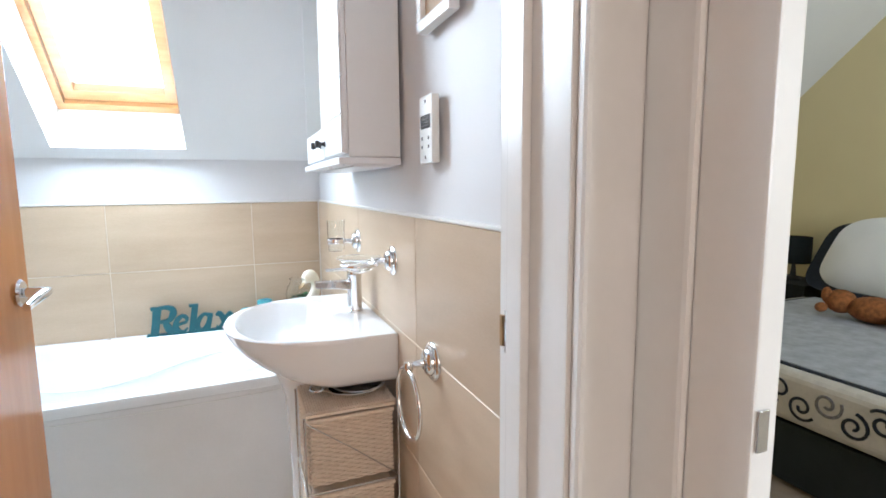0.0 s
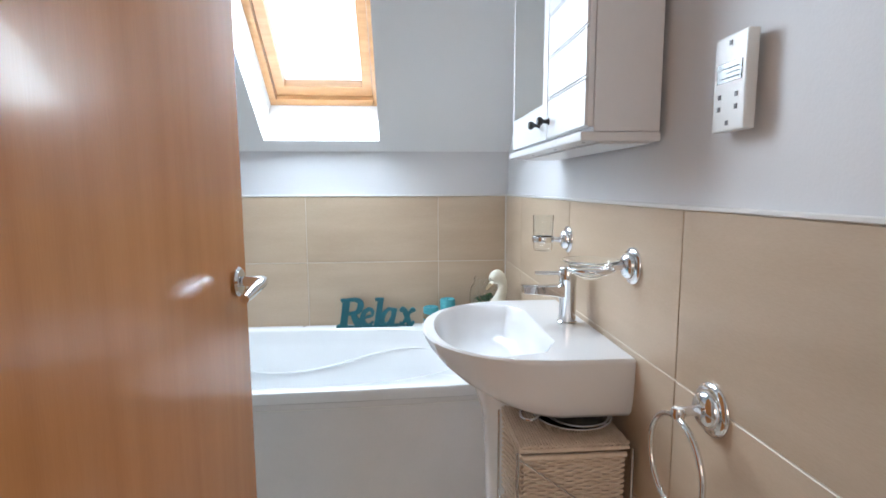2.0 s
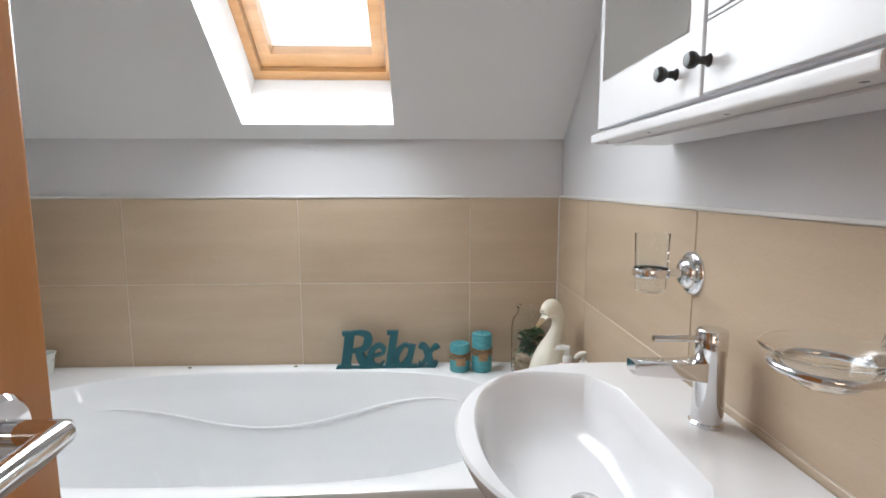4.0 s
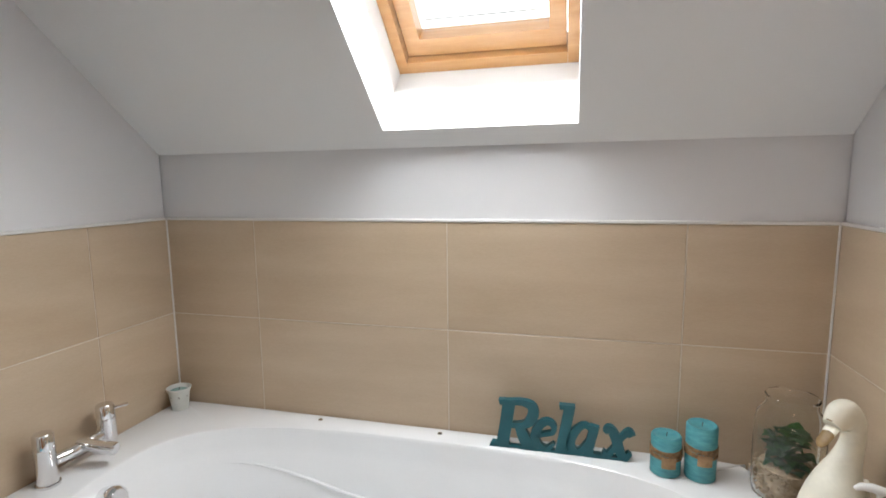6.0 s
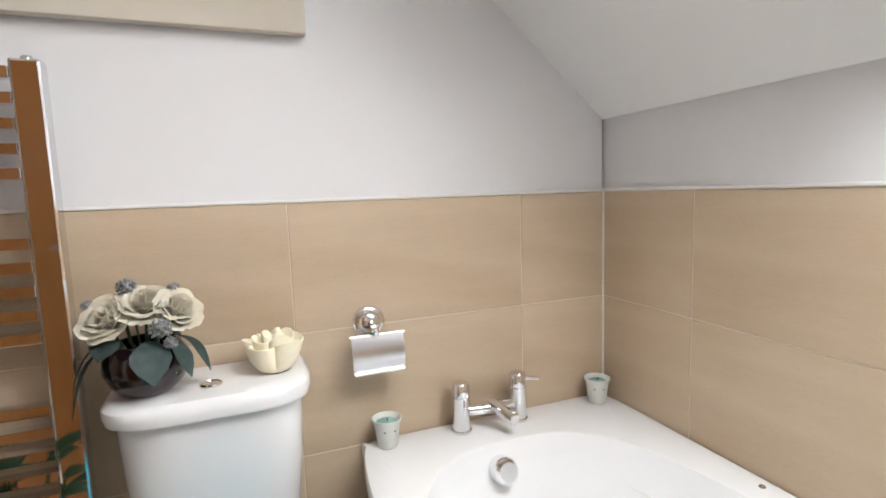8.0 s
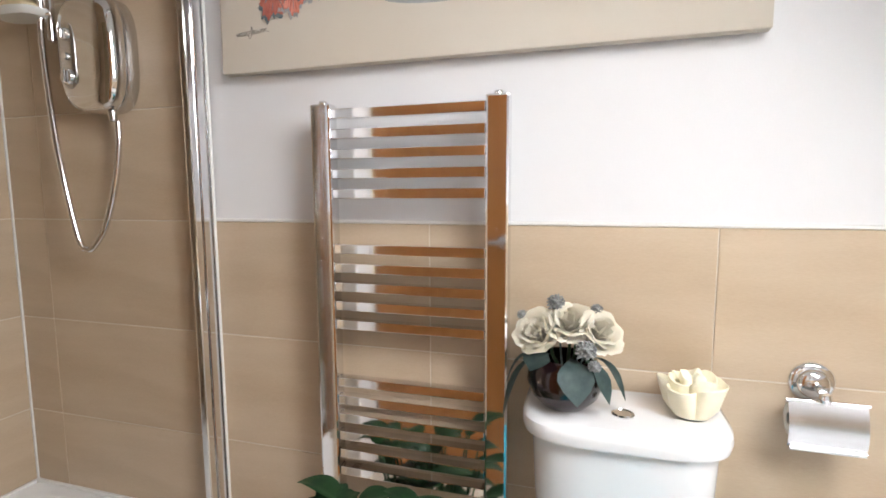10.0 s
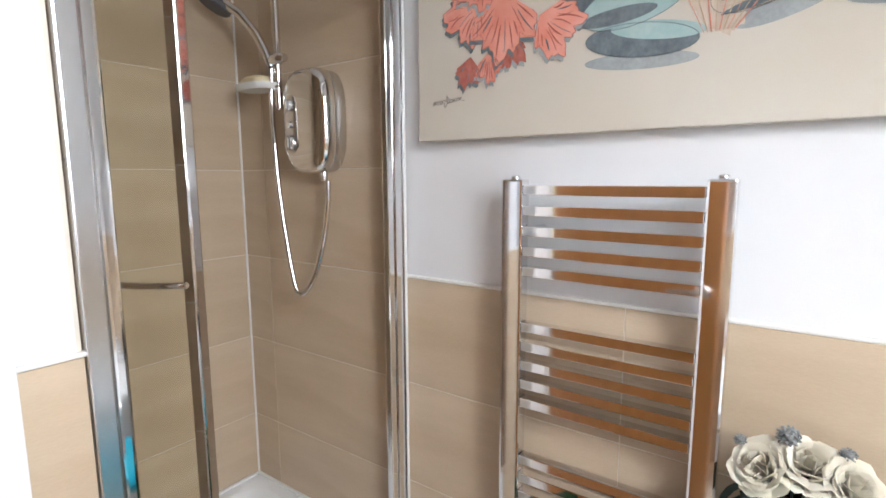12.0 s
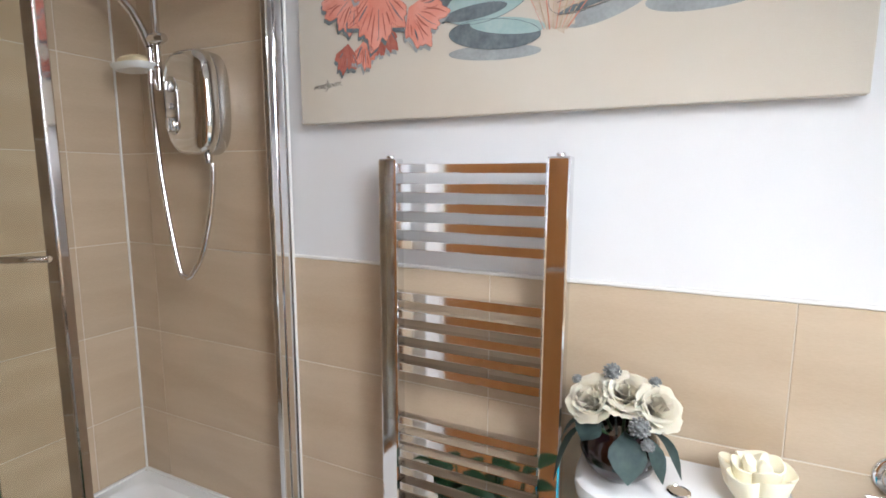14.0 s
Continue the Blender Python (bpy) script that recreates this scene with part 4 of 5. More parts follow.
def letter(name, strokes, slabs):
    """A sawn wooden letter: broad strokes and slab serifs, in hundredths of the cap height."""
    bm, k, d = bmesh.new(), 0.00135, 0.0085
    for pts in strokes:
        line = smooth_line(pts)
        rings = []
        for i, p in enumerate(line):
            way = line[min(i + 1, len(line) - 1)][:2] - line[max(i - 1, 0)][:2]
            way = way / max(1e-6, np.hypot(way[0], way[1]))
            side = np.array((-way[1], way[0])) * p[2] / 2
            l, r = p[:2] + side, p[:2] - side
            rings.append([(l[0] * k, -d, l[1] * k), (r[0] * k, -d, r[1] * k), (r[0] * k, d, r[1] * k), (l[0] * k, d, l[1] * k)])
        loft(rings, True, bm)
        d += 0.00025
    for slab in slabs:
        prism([(x * k, z * k) for x, z in slab], "y", -d, d, bm)
        d += 0.00025
    part(name, bm, TEAL, sign, smooth=False)


letter("letter_r", [[(25, 2, 24), (32, 45, 24), (39, 98, 25)], [(38, 93, 11), (64, 95, 12), (82, 88, 18), (85, 72, 22), (76, 55, 18), (60, 48, 12), (36, 47, 10)], [(58, 48, 16), (66, 28, 22), (78, 3, 22)]],
       [[(0, 0), (40, 0), (40, 8), (5, 9)], [(18, 98), (52, 98), (50, 89), (21, 87)], [(62, 0), (96, 0), (94, 8), (64, 8)]])
letter("letter_e", [[(92, 30, 8), (108, 35, 8), (122, 40, 9), (125, 52, 11), (113, 61, 12), (97, 50, 16), (89, 28, 18), (97, 10, 15), (112, 6, 10), (126, 18, 6)]], [])
letter("letter_l", [[(138, 3, 20), (146, 50, 20), (154, 98, 20)]], [[(129, 0), (160, 0), (158, 8), (131, 8)], [(134, 99), (163, 99), (162, 91), (135, 89)]])
letter("letter_a", [[(193, 55, 9), (180, 61, 10), (164, 46, 15), (156, 24, 17), (162, 9, 14), (174, 9, 10), (188, 30, 8)], [(200, 62, 17), (194, 35, 17), (187, 3, 17)]], [[(182, 0), (214, 0), (212, 8), (184, 8)]])
letter("letter_x", [[(218, 52, 9), (226, 60, 14), (237, 45, 19), (246, 16, 18), (255, 6, 13), (264, 16, 8)], [(266, 50, 15), (260, 57, 12), (248, 44, 10), (235, 22, 10), (224, 8, 11), (214, 10, 15)]], [])
part("base_strip", B(0.05, 0.352, -0.0083, 0.0083, 0.0, 0.007, 0.001), TEAL, sign)


def candle(x, y, z, h, r, label):
    c = thing("pillar_candle", x, y, z, label, "candle", "turquoise candles on the bath")
    part("wax", lathe([(0, 0), (r - 0.002, 0), (r, 0.002), (r, h - 0.004), (r - 0.003, h), (r - 0.008, h - 0.001), (r - 0.014, h - 0.005), (0, h - 0.006)], 40), WAX, c)
    part("wick", rod(bmesh.new(), (0, 0, h - 0.006), (0.001, 0, h + 0.004), 0.0012, 6), INK, c)
    for k in range(9):
        zz = h * 0.46 + 0.0027 * k
        part("twine", tube(bmesh.new(), [((r + 0.001) * math.cos(t), (r + 0.001) * math.sin(t), zz + 0.0015 * math.sin(2 * t + k)) for t in (2 * math.pi * j / 32 for j in range(32))], 0.0014, 6, True), TWINE, c)
    tag = bmesh.new()
    loft([[((r + 0.003) * math.cos(t), (r + 0.003) * math.sin(t), h * 0.5 - 0.022 + 0.3 * dz) for dz in (0, 0.09)] + [((r + 0.0045) * math.cos(t), (r + 0.0045) * math.sin(t), h * 0.5 - 0.022 + 0.3 * dz) for dz in (0.09, 0)]
          for t in (-1.95 + 0.12 * j for j in range(8))], True, tag)
    part("tag", tag, TAGM, c, "brown card tag")
    for s in (-1, 1):
        part("bow", tube(bmesh.new(), [((r + 0.004 + 0.004 * math.sin(t)) * math.cos(-1.5 + s * 0.22 * math.sin(t / 2)), (r + 0.004 + 0.004 * math.sin(t)) * math.sin(-1.5 + s * 0.22 * math.sin(t / 2)), h * 0.56 + 0.008 * math.sin(t)) for t in (math.pi * 2 * j / 16 for j in range(16))], 0.0012, 6, True), TWINE, c)
    return c


candle(1.480, -0.088, 0.6055, 0.096, 0.0345, "short turquoise pillar candle tied with twine and a tag")
candle(1.556, -0.092, 0.6055, 0.132, 0.0345, "tall turquoise pillar candle tied with twine and a tag")

jar = thing("glass_terrarium_jar", 1.722, -0.128, LEDGE, "clear glass jar with gravel and succulents on the ledge", "jar")
part("jar", lathe([(0, 0), (0.058, 0), (0.066, 0.006), (0.069, 0.02), (0.069, 0.165), (0.064, 0.19), (0.052, 0.205), (0.049, 0.212), (0.049, 0.225), (0.052, 0.23), (0.049, 0.233), (0.0465, 0.228), (0.0465, 0.212), (0.050, 0.203),
                   (0.061, 0.188), (0.0665, 0.165), (0.0665, 0.02), (0.062, 0.008), (0, 0.006)], 48), CLEAR, jar).visible_shadow = False
bm = bmesh.new()
rnd = random.Random(8)
for k in range(420):
    a, q = rnd.uniform(0, 6.283), 0.0615 * math.sqrt(rnd.random())
    if k % 2:
        q = 0.0605
    m = Matrix.Translation((q * math.cos(a), q * math.sin(a), rnd.uniform(0.011, 0.075))) @ Euler((rnd.random() * 3, rnd.random() * 3, 0)).to_matrix().to_4x4() @ Matrix.Diagonal((1.25, 0.9, 0.7, 1))
    bmesh.ops.create_icosphere(bm, subdivisions=1, radius=rnd.uniform(0.0032, 0.0048), matrix=m)
tagged(part("gravel", bm, GRAVEL, jar, "small beige pebbles"), kind="stuff")
part("soil", lathe([(0, 0.0095), (0.055, 0.0095), (0.055, 0.07), (0, 0.072)], 24), GRAVEL, jar)
for k in range(90):
    a = k * 2.4
    q = rnd.uniform(0.0, 0.030)
    ob = part("succulent_leaf", leaf_mesh(rnd.uniform(0.028, 0.036), rnd.uniform(0.011, 0.017), rnd.uniform(-0.2, 0.9)), LEAF if k % 3 else SUCCULENT, jar)
    ob.matrix_local = Matrix.Translation((q * math.cos(a), q * math.sin(a), rnd.uniform(0.072, 0.145))) @ Matrix.Rotation(a, 4, "Z")
    ob.scale = (0.9, 0.9, 0.9)


def duck_mesh():
    """A standing duck in one skin: body, neck bent back, head and bill."""
    spine = [((0, 0.0, 0.0), 0.030, 0.026), ((0, 0.0, 0.012), 0.048, 0.042), ((0.0, 0.0, 0.05), 0.058, 0.050), ((0.004, -0.002, 0.09), 0.052, 0.047), ((0.014, -0.002, 0.125), 0.038, 0.038),
             ((0.030, 0.0, 0.155), 0.025, 0.026), ((0.044, 0.0, 0.185), 0.019, 0.020), ((0.046, 0.0, 0.212), 0.019, 0.019), ((0.034, 0.0, 0.234), 0.024, 0.022), ((0.016, 0.0, 0.246), 0.028, 0.024),
             ((0.0, 0.0, 0.244), 0.025, 0.021), ((-0.014, 0.0, 0.232), 0.016, 0.015)]
    fine = []
    for i in range(len(spine) - 1):
        q = [spine[max(i - 1, 0)], spine[i], spine[i + 1], spine[min(i + 2, len(spine) - 1)]]
        q = [np.array([*c, a, b]) for c, a, b in q]
        for t in (0, 0.2, 0.4, 0.6, 0.8):
            v = 0.5 * (2 * q[1] + (q[2] - q[0]) * t + (2 * q[0] - 5 * q[1] + 4 * q[2] - q[3]) * t * t + (3 * q[1] - q[0] - 3 * q[2] + q[3]) * t ** 3)
            fine.append((tuple(float(x) for x in v[:3]), float(v[3]), float(v[4])))
    spine = fine + spine[-1:]
    rings = []
    n = 40
    for k, (c, a, b) in enumerate(spine):
        p = Vector(spine[max(k - 1, 0)][0])
        q = Vector(spine[min(k + 1, len(spine) - 1)][0])
        way = (q - p).normalized()
        side = Vector((0, 1, 0))
        fr = side.cross(way).normalized()
        rings.append([Vector(c) + a * math.cos(t) * fr + b * math.sin(t) * side for t in (2 * math.pi * j / n for j in range(n))])
    bm = loft(rings)
    # bill and tail
    loft([[Vector((-0.012 - 0.032 * v, 0, 0.230 - 0.028 * v)) + Vector((0.35 * math.cos(t) * w * 0.6, math.sin(t) * w, 0.8 * math.cos(t) * w * 0.7)) for t in (2 * math.pi * j / 12 for j in range(12))]
          for v, w in ((0, 0.012), (0.4, 0.011), (0.8, 0.010), (1.0, 0.005))], True, bm)
    loft([[Vector((0.045 + 0.055 * v, 0, 0.075 + 0.03 * v)) + Vector((0, math.sin(t) * w, math.cos(t) * w * 0.6)) for t in (2 * math.pi * j / 12 for j in range(12))]
          for v, w in ((0, 0.034), (0.5, 0.022), (1.0, 0.004))], True, bm)
    return bm


duck = link("duck_figurine", duck_mesh(), CREAMCER, None, True)
duck.matrix_world = pose(1.735, -0.292, LEDGE, 0, 0, 35) @ Matrix.Diagonal((1.04, 1.06, 1.07, 1))
tagged(duck, "cream ceramic duck figurine with a bent neck on the ledge", "figurine")
duck.data.materials.append(OCHRE)
duck.data.materials.append(INK)
for poly in duck.data.polygons:
    c = poly.center
    if c.z < 0.030 - 0.016 * math.sin(5 * math.atan2(c.y, c.x)) or (c.x < -0.024 and c.z > 0.19):
        poly.material_index = 1


def pump_bottle(x, y, h, rz):
    b = thing("pump_bottle", x, y, LEDGE, "pale pink pump bottle with a grey print on the ledge", "bottle", "pump bottles on the ledge", rz)
    part("bottle", lathe([(0, 0), (0.0225, 0), (0.025, 0.003), (0.025, h - 0.014), (0.021, h - 0.004), (0.011, h), (0.011, h + 0.006), (0, h + 0.006)], 32), PINKBOTTLE, b)
    part("collar", lathe([(0, h + 0.0065), (0.012, h + 0.0065), (0.012, h + 0.018), (0.009, h + 0.022), (0, h + 0.022)], 24), PUMP, b)
    bm = rod(bmesh.new(), (0, 0, h + 0.022), (0, 0, h + 0.038), 0.0045, 12)
    tube(bm, [(0.006, 0, h + 0.040), (-0.01, 0, h + 0.042), (-0.024, 0, h + 0.040), (-0.031, 0, h + 0.034)], [0.007, 0.0075, 0.006, 0.004], 10)
    part("pump", bm, PUMP, b, "white pump head")
    for k, (dt, z, a, c) in enumerate(((0.0, 0.45, 0.010, 0.016), (-0.35, 0.62, 0.007, 0.010), (0.3, 0.60, 0.006, 0.011), (0.1, 0.22, 0.012, 0.004), (-0.2, 0.13, 0.009, 0.003))):
        bm = bmesh.new()
        ph = -2.0 + dt
        vs = [bm.verts.new(((0.0254) * math.cos(ph + a / 0.025 * math.cos(t)), 0.0254 * math.sin(ph + a / 0.025 * math.cos(t)), z * h + c * math.sin(t) * (1 + 0.3 * math.sin(3 * t)))) for t in (2 * math.pi * j / 20 for j in range(20))]
        bm.faces.new(vs)
        part("print", bm, GREYINK, b, smooth=False)
    b.scale = (1.1, 1.1, 1.14)
    return b


pump_bottle(1.780, -0.352, 0.10, -20)
pump_bottle(1.811, -0.405, 0.100, 30)

# ---- basin ----
sink = thing("washbasin", 1.84, -1.080, F, "white ceramic pedestal washbasin on the tiled wall", "washbasin")
BZ = 0.885 - F


def basin_ring(front, half, z, back=-0.001, side=-0.14, p=2.15, n=44):
    """Plan from the wall's south corner round the front to its north corner; x is measured from the wall."""
    out = [(back, -half, z), ((back + side) / 2, -half, z)]
    for k in range(n):
        t = -math.pi / 2 + math.pi * k / (n - 1)
        c, s = math.cos(t), math.sin(t)
        out.append((side + (front - side) * abs(c) ** (2 / p), half * math.copysign(abs(s) ** (2 / p), s), z))
    out += [((back + side) / 2, half, z), (back, half, z)]
    return out


def bowl_ring(a, b, z):
    """The hollow's plan, squared towards the wall and round in front."""
    out = []
    for deg in [25, 60] + [90 + 180 * k / 43 for k in range(44)] + [300, 335]:
        c, s = math.cos(radians(deg)), -math.sin(radians(deg))
        p = 3.4 if c > 0 else 2.15
        out.append((-0.264 + a * math.copysign(abs(c) ** (2 / p), c), b * math.copysign(abs(s) ** (2 / p), s), z))
    return out


rings = [basin_ring(-0.225, 0.235, BZ - 0.138), basin_ring(-0.272, 0.258, BZ - 0.134), basin_ring(-0.318, 0.270, BZ - 0.121), basin_ring(-0.362, 0.276, BZ - 0.096), basin_ring(-0.398, 0.279, BZ - 0.065), basin_ring(-0.421, 0.281, BZ - 0.034), basin_ring(-0.432, 0.282, BZ - 0.012),
         basin_ring(-0.434, 0.282, BZ - 0.004), basin_ring(-0.430, 0.279, BZ, -0.003), bowl_ring(0.140, 0.240, BZ - 0.001), bowl_ring(0.135, 0.234, BZ - 0.007),
         bowl_ring(0.128, 0.220, BZ - 0.040), bowl_ring(0.112, 0.190, BZ - 0.085), bowl_ring(0.085, 0.135, BZ - 0.110), bowl_ring(0.02, 0.03, BZ - 0.118)]
part("bowl", loft(rings), CERAMIC, sink)
part("pedestal", loft([superellipse(-0.165, 0, 0.115, 0.105, 0.0, 2.6), superellipse(-0.165, 0, 0.108, 0.098, 0.03, 2.6), superellipse(-0.17, 0, 0.095, 0.085, 0.35, 2.5), superellipse(-0.17, 0, 0.105, 0.09, 0.60, 2.5), superellipse(-0.17, 0, 0.14, 0.12, BZ - 0.130, 2.5)]), CERAMIC, sink)
# black disc painted in for the shade inside the overflow opening
part("overflow_hole_dark", lathe([(0, 0.002), (0.007, 0.002), (0.009, 0.0), (0, -0.004)], 20, None, Matrix.Translation((-0.1375, 0, BZ - 0.036)) @ wall_turn(-1) @ Matrix.Diagonal((1.5, 1, 1, 1))), BLACKISH, sink)
part("waste", lathe([(0, 0.004), (0.02, 0.004), (0.024, 0.001), (0, 0)], 24, None, Matrix.Translation((-0.235, 0, BZ - 0.1175))), CHROME, sink)

btap = thing("basin_mixer_tap", 1.788, -1.068, 0.8855, "chrome single-lever mixer tap on the washbasin", "tap")
part("body", lathe([(0, 0), (0.0255, 0), (0.0255, 0.003), (0.0225, 0.006), (0.0215, 0.105), (0.0225, 0.107), (0.0225, 0.143), (0.020, 0.146), (0, 0.147)], 32), CHROME, btap)
bm = bmesh.new()
loft([[(-0.012 - 0.108 * v, w * sx, 0.086 + 0.006 * v + hh * sz) for sx, sz in ((-1, -1), (-0.6, -1.25), (0.6, -1.25), (1, -1), (1, 0.8), (0.6, 1), (-0.6, 1), (-1, 0.8))] for v, w, hh in ((0, 0.018, 0.016), (0.4, 0.0165, 0.0115), (0.96, 0.0165, 0.0095), (1.0, 0.0155, 0.008))], True, bm)
part("spout", bm, CHROME, btap)
part("lever", tube(bmesh.new(), [(-0.005, 0, 0.130), (-0.03, 0, 0.132), (-0.088, 0, 0.133)], [0.0055, 0.005, 0.0045], 12), CHROME, btap)

# ---- wicker drawer tower ----
tower = thing("wicker_drawer_tower", 1.590, -1.388, F, "pale wicker drawer tower in a thin metal frame under the basin", "drawer unit")
TW, TD = 0.232, 0.195


def weave(bm, w, h, m, rows, cols, r=0.0036, over=0.0027):
    """Rods woven over and under upright stakes on a w by h face; m places it (x along, y up, z out)."""
    for j in range(rows):
        y = h * (j + 0.5) / rows
        pts = []
        for i in range(cols * 4 + 1):
            u = i / (cols * 4)
            pts.append(m @ Vector((w * u, y, over * math.cos(math.pi * cols * u + math.pi * (j % 2)))))
        tube(bm, pts, min(r, h / rows * 0.42) * 1.15, 5)
    for i in range(cols):
        x = w * (i + 0.5) / cols
        tube(bm, [m @ Vector((x, 0, 0)), m @ Vector((x, h, 0))], 0.0022, 4)


def face(ox, oy, oz, u, v):
    u, v = Vector(u), Vector(v)
    n = u.cross(v)
    m = Matrix((u, v, n)).transposed().to_4x4()
    return Matrix.Translation((ox, oy, oz)) @ m


for k, (z0, z1) in enumerate(((0.455, 0.628), (0.255, 0.43), (0.05, 0.23))):
    dr = part("drawer", B(0.012, TW - 0.012, 0.010, TD - 0.006, z0, z1 - 0.004, 0.004), WICKER, tower, "pale woven wicker drawer")
    bm = bmesh.new()
    weave(bm, TW - 0.02, z1 - z0 - 0.012, face(0.010, 0.004, z0, (1, 0, 0), (0, 0, 1)), 28, 11)
    weave(bm, TD - 0.016, z1 - z0 - 0.012, face(0.006, TD - 0.006, z0, (0, -1, 0), (0, 0, 1)), 28, 9)
    tagged(part("weave", bm, WICKER, dr), kind="stuff")
    bm = bmesh.new()
    for y in (0.004, TD - 0.004):
        tube(bm, [(0.006, y, z1 - 0.006), (TW - 0.006, y, z1 - 0.006)], 0.006, 8)
    tube(bm, [(0.006, 0.004, z1 - 0.006), (0.006, TD - 0.004, z1 - 0.006)], 0.006, 8)
    part("rolled_edge", bm, WICKER, dr)
top = part("top", B(0.0, TW, 0.0, TD, 0.633, 0.642, 0.003), WICKER, tower, "woven wicker lid")
bm = bmesh.new()
weave(bm, TD, TW, face(0, 0, 0.6465, (0, 1, 0), (-1, 0, 0)) @ Matrix.Translation((0, -TW, 0)), 38, 10, over=0.0013)
tagged(part("weave", bm, WICKER, top), kind="stuff")
bm = bmesh.new()
for x in (-0.004, TW + 0.004):
    for y in (-0.005, TD + 0.005):
        rod(bm, (x, y, 0), (x, y, 0.638), 0.003, 10)
tube(bm, [(-0.004, -0.005, 0.44), (TW / 2, -0.005, 0.44), (TW + 0.004, -0.005, 0.44)], 0.0022, 8)
tube(bm, [(-0.004, -0.005, 0.24), (TW / 2, -0.005, 0.24), (TW + 0.004, -0.005, 0.24)], 0.0022, 8)
tube(bm, [(-0.004, -0.006, 0.628), (TW / 2, -0.007, 0.54), (TW + 0.004, -0.006, 0.445)], 0.0018, 8)
tube(bm, [(-0.004, -0.005, 0.44), (-0.004, TD + 0.005, 0.44)], 0.0022, 8)
part("wire_frame", bm, SATIN, tower, "thin grey metal wire frame")
tower.scale = (1, 1, 1.028)
tray = thing("metal_tray", 1.730, -1.29, F + 0.6685, "round shiny metal tray on the wicker tower", "tray")
part("dish", lathe([(0, 0), (0.05, 0), (0.066, 0.006), (0.084, 0.020), (0.087, 0.022), (0.084, 0.023), (0.066, 0.010), (0.05, 0.004), (0, 0.004)], 44), CHROME, tray)
part("handle", tube(bmesh.new(), [(-0.075 + 0.02 * math.cos(t) - 0.02, 0.03 * math.sin(t), 0.022 + 0.004 * math.cos(t)) for t in (2 * math.pi * k / 24 for k in range(24))], 0.003, 8, True), CHROME, tray)
lid2 = thing("pan_lid", 1.745, -1.28, F + 0.6835, "dark glass and metal lid lying in the tray", "lid")
part("rim", tube(bmesh.new(), [(0.07 * math.cos(t), 0.07 * math.sin(t), 0.003) for t in (2 * math.pi * k / 40 for k in range(40))], 0.0035, 8, True), CHROME, lid2)
part("dome", lathe([(0.069, 0.004), (0.05, 0.014), (0.025, 0.020), (0, 0.021)], 36), mat("smoked_glass_lid", (0.13, 0.135, 0.13), 0.08, 0.6, vary=0.2, scale=20), lid2)

lid2.scale = (1, 1, 0.55)

# ---- wall cabinet ----
cab = thing("wall_cabinet", 1.84, -1.11, 1.319, "white wooden wall cabinet with a mirror door and a boarded door", "cabinet")
CD, CH = 0.128, 0.78
part("body", B(-CD, -0.002, -0.308, 0.312, 0.022, CH, 0.002), CABINET, cab)
part("base_board", B(-CD - 0.026, -0.002, -0.314, 0.322, 0.004, 0.021, 0.004, 3), CABINET, cab)
bm = B(-CD + 0.012, -0.014, -0.30, 0.30, 0.0, 0.0035)
part("underside", bm, CABINET, cab, smooth=False)
for y in (-0.28, -0.1, 0.1, 0.28):
    part("screw_cap", lathe([(0.004, 0), (0, -0.001)], 10, None, Matrix.Translation((-CD - 0.008, y, 0.0037))), KEYM, cab)
dm = part("mirror_door", B(-CD - 0.017, -CD - 0.001, -0.055, 0.308, 0.030, CH - 0.006, 0.002), CABINET, cab, "white door with a mirror")
part("mirror", B(-CD - 0.0185, -CD - 0.0172, -0.022, 0.285, 0.115, CH - 0.05), MIRROR, dm, "mirror glass", smooth=False)
db = part("boarded_door", B(-CD - 0.012, -CD - 0.001, -0.3075, -0.059, 0.030, CH - 0.006, 0.002), CABINET, cab, "white door of grooved boards")
z = 0.032
for k in range(9):
    z1 = min(z + 0.083, CH - 0.008)
    part("board", B(-CD - 0.017, -CD - 0.0122, -0.3065, -0.062, z, z1, 0.0016), CABINET, db)
    part("bead", B(-CD - 0.0165, -CD - 0.0122, -0.3065, -0.062, z1 + 0.0016, min(z1 + 0.0056, CH - 0.007), 0.001), CABINET, db)
    z = z1 + 0.0072
    if z > CH - 0.06:
        break


def knob(y, z, owner):
    part("knob", lathe([(0, 0), (0.008, 0), (0.005, 0.004), (0.0045, 0.012), (0.009, 0.017), (0.0105, 0.022), (0.008, 0.027), (0, 0.0285)], 20, None, Matrix.Translation((-CD - 0.0172, y, z)) @ wall_turn(-1)), BLACKISH, owner, "black round knob")


knob(0.006, 0.069, dm)
knob(-0.072, 0.069, db)

# ---- control panel on the wall ----
ctl = thing("wall_control_panel", 1.84, -1.638, 1.384, "white wall panel with a small display and keys", "control panel")
part("housing", B(-0.018, -0.0003, -0.040, 0.040, -0.070, 0.070, 0.003, 2), PUMP, ctl)
part("display", B(-0.0192, -0.0181, -0.030, 0.030, 0.002, 0.030), SCREEN, ctl, smooth=False)
for k in range(3):
    part("display_line", B(-0.0198, -0.0193, -0.024, 0.018 - 0.01 * (k % 2), 0.007 + 0.007 * k, 0.0085 + 0.007 * k), THISTLE, ctl, smooth=False)
for y, z in ((0.022, -0.018), (-0.020, -0.018), (0.022, -0.036), (-0.020, -0.036), (0.0, -0.058), (0.0, 0.058)):
    part("key", B(-0.0192, -0.0181, y - 0.0035, y + 0.0035, z - 0.0035, z + 0.0035, 0.0004), KEYM, ctl)
ctl.scale = (0.95, 0.90, 0.95)
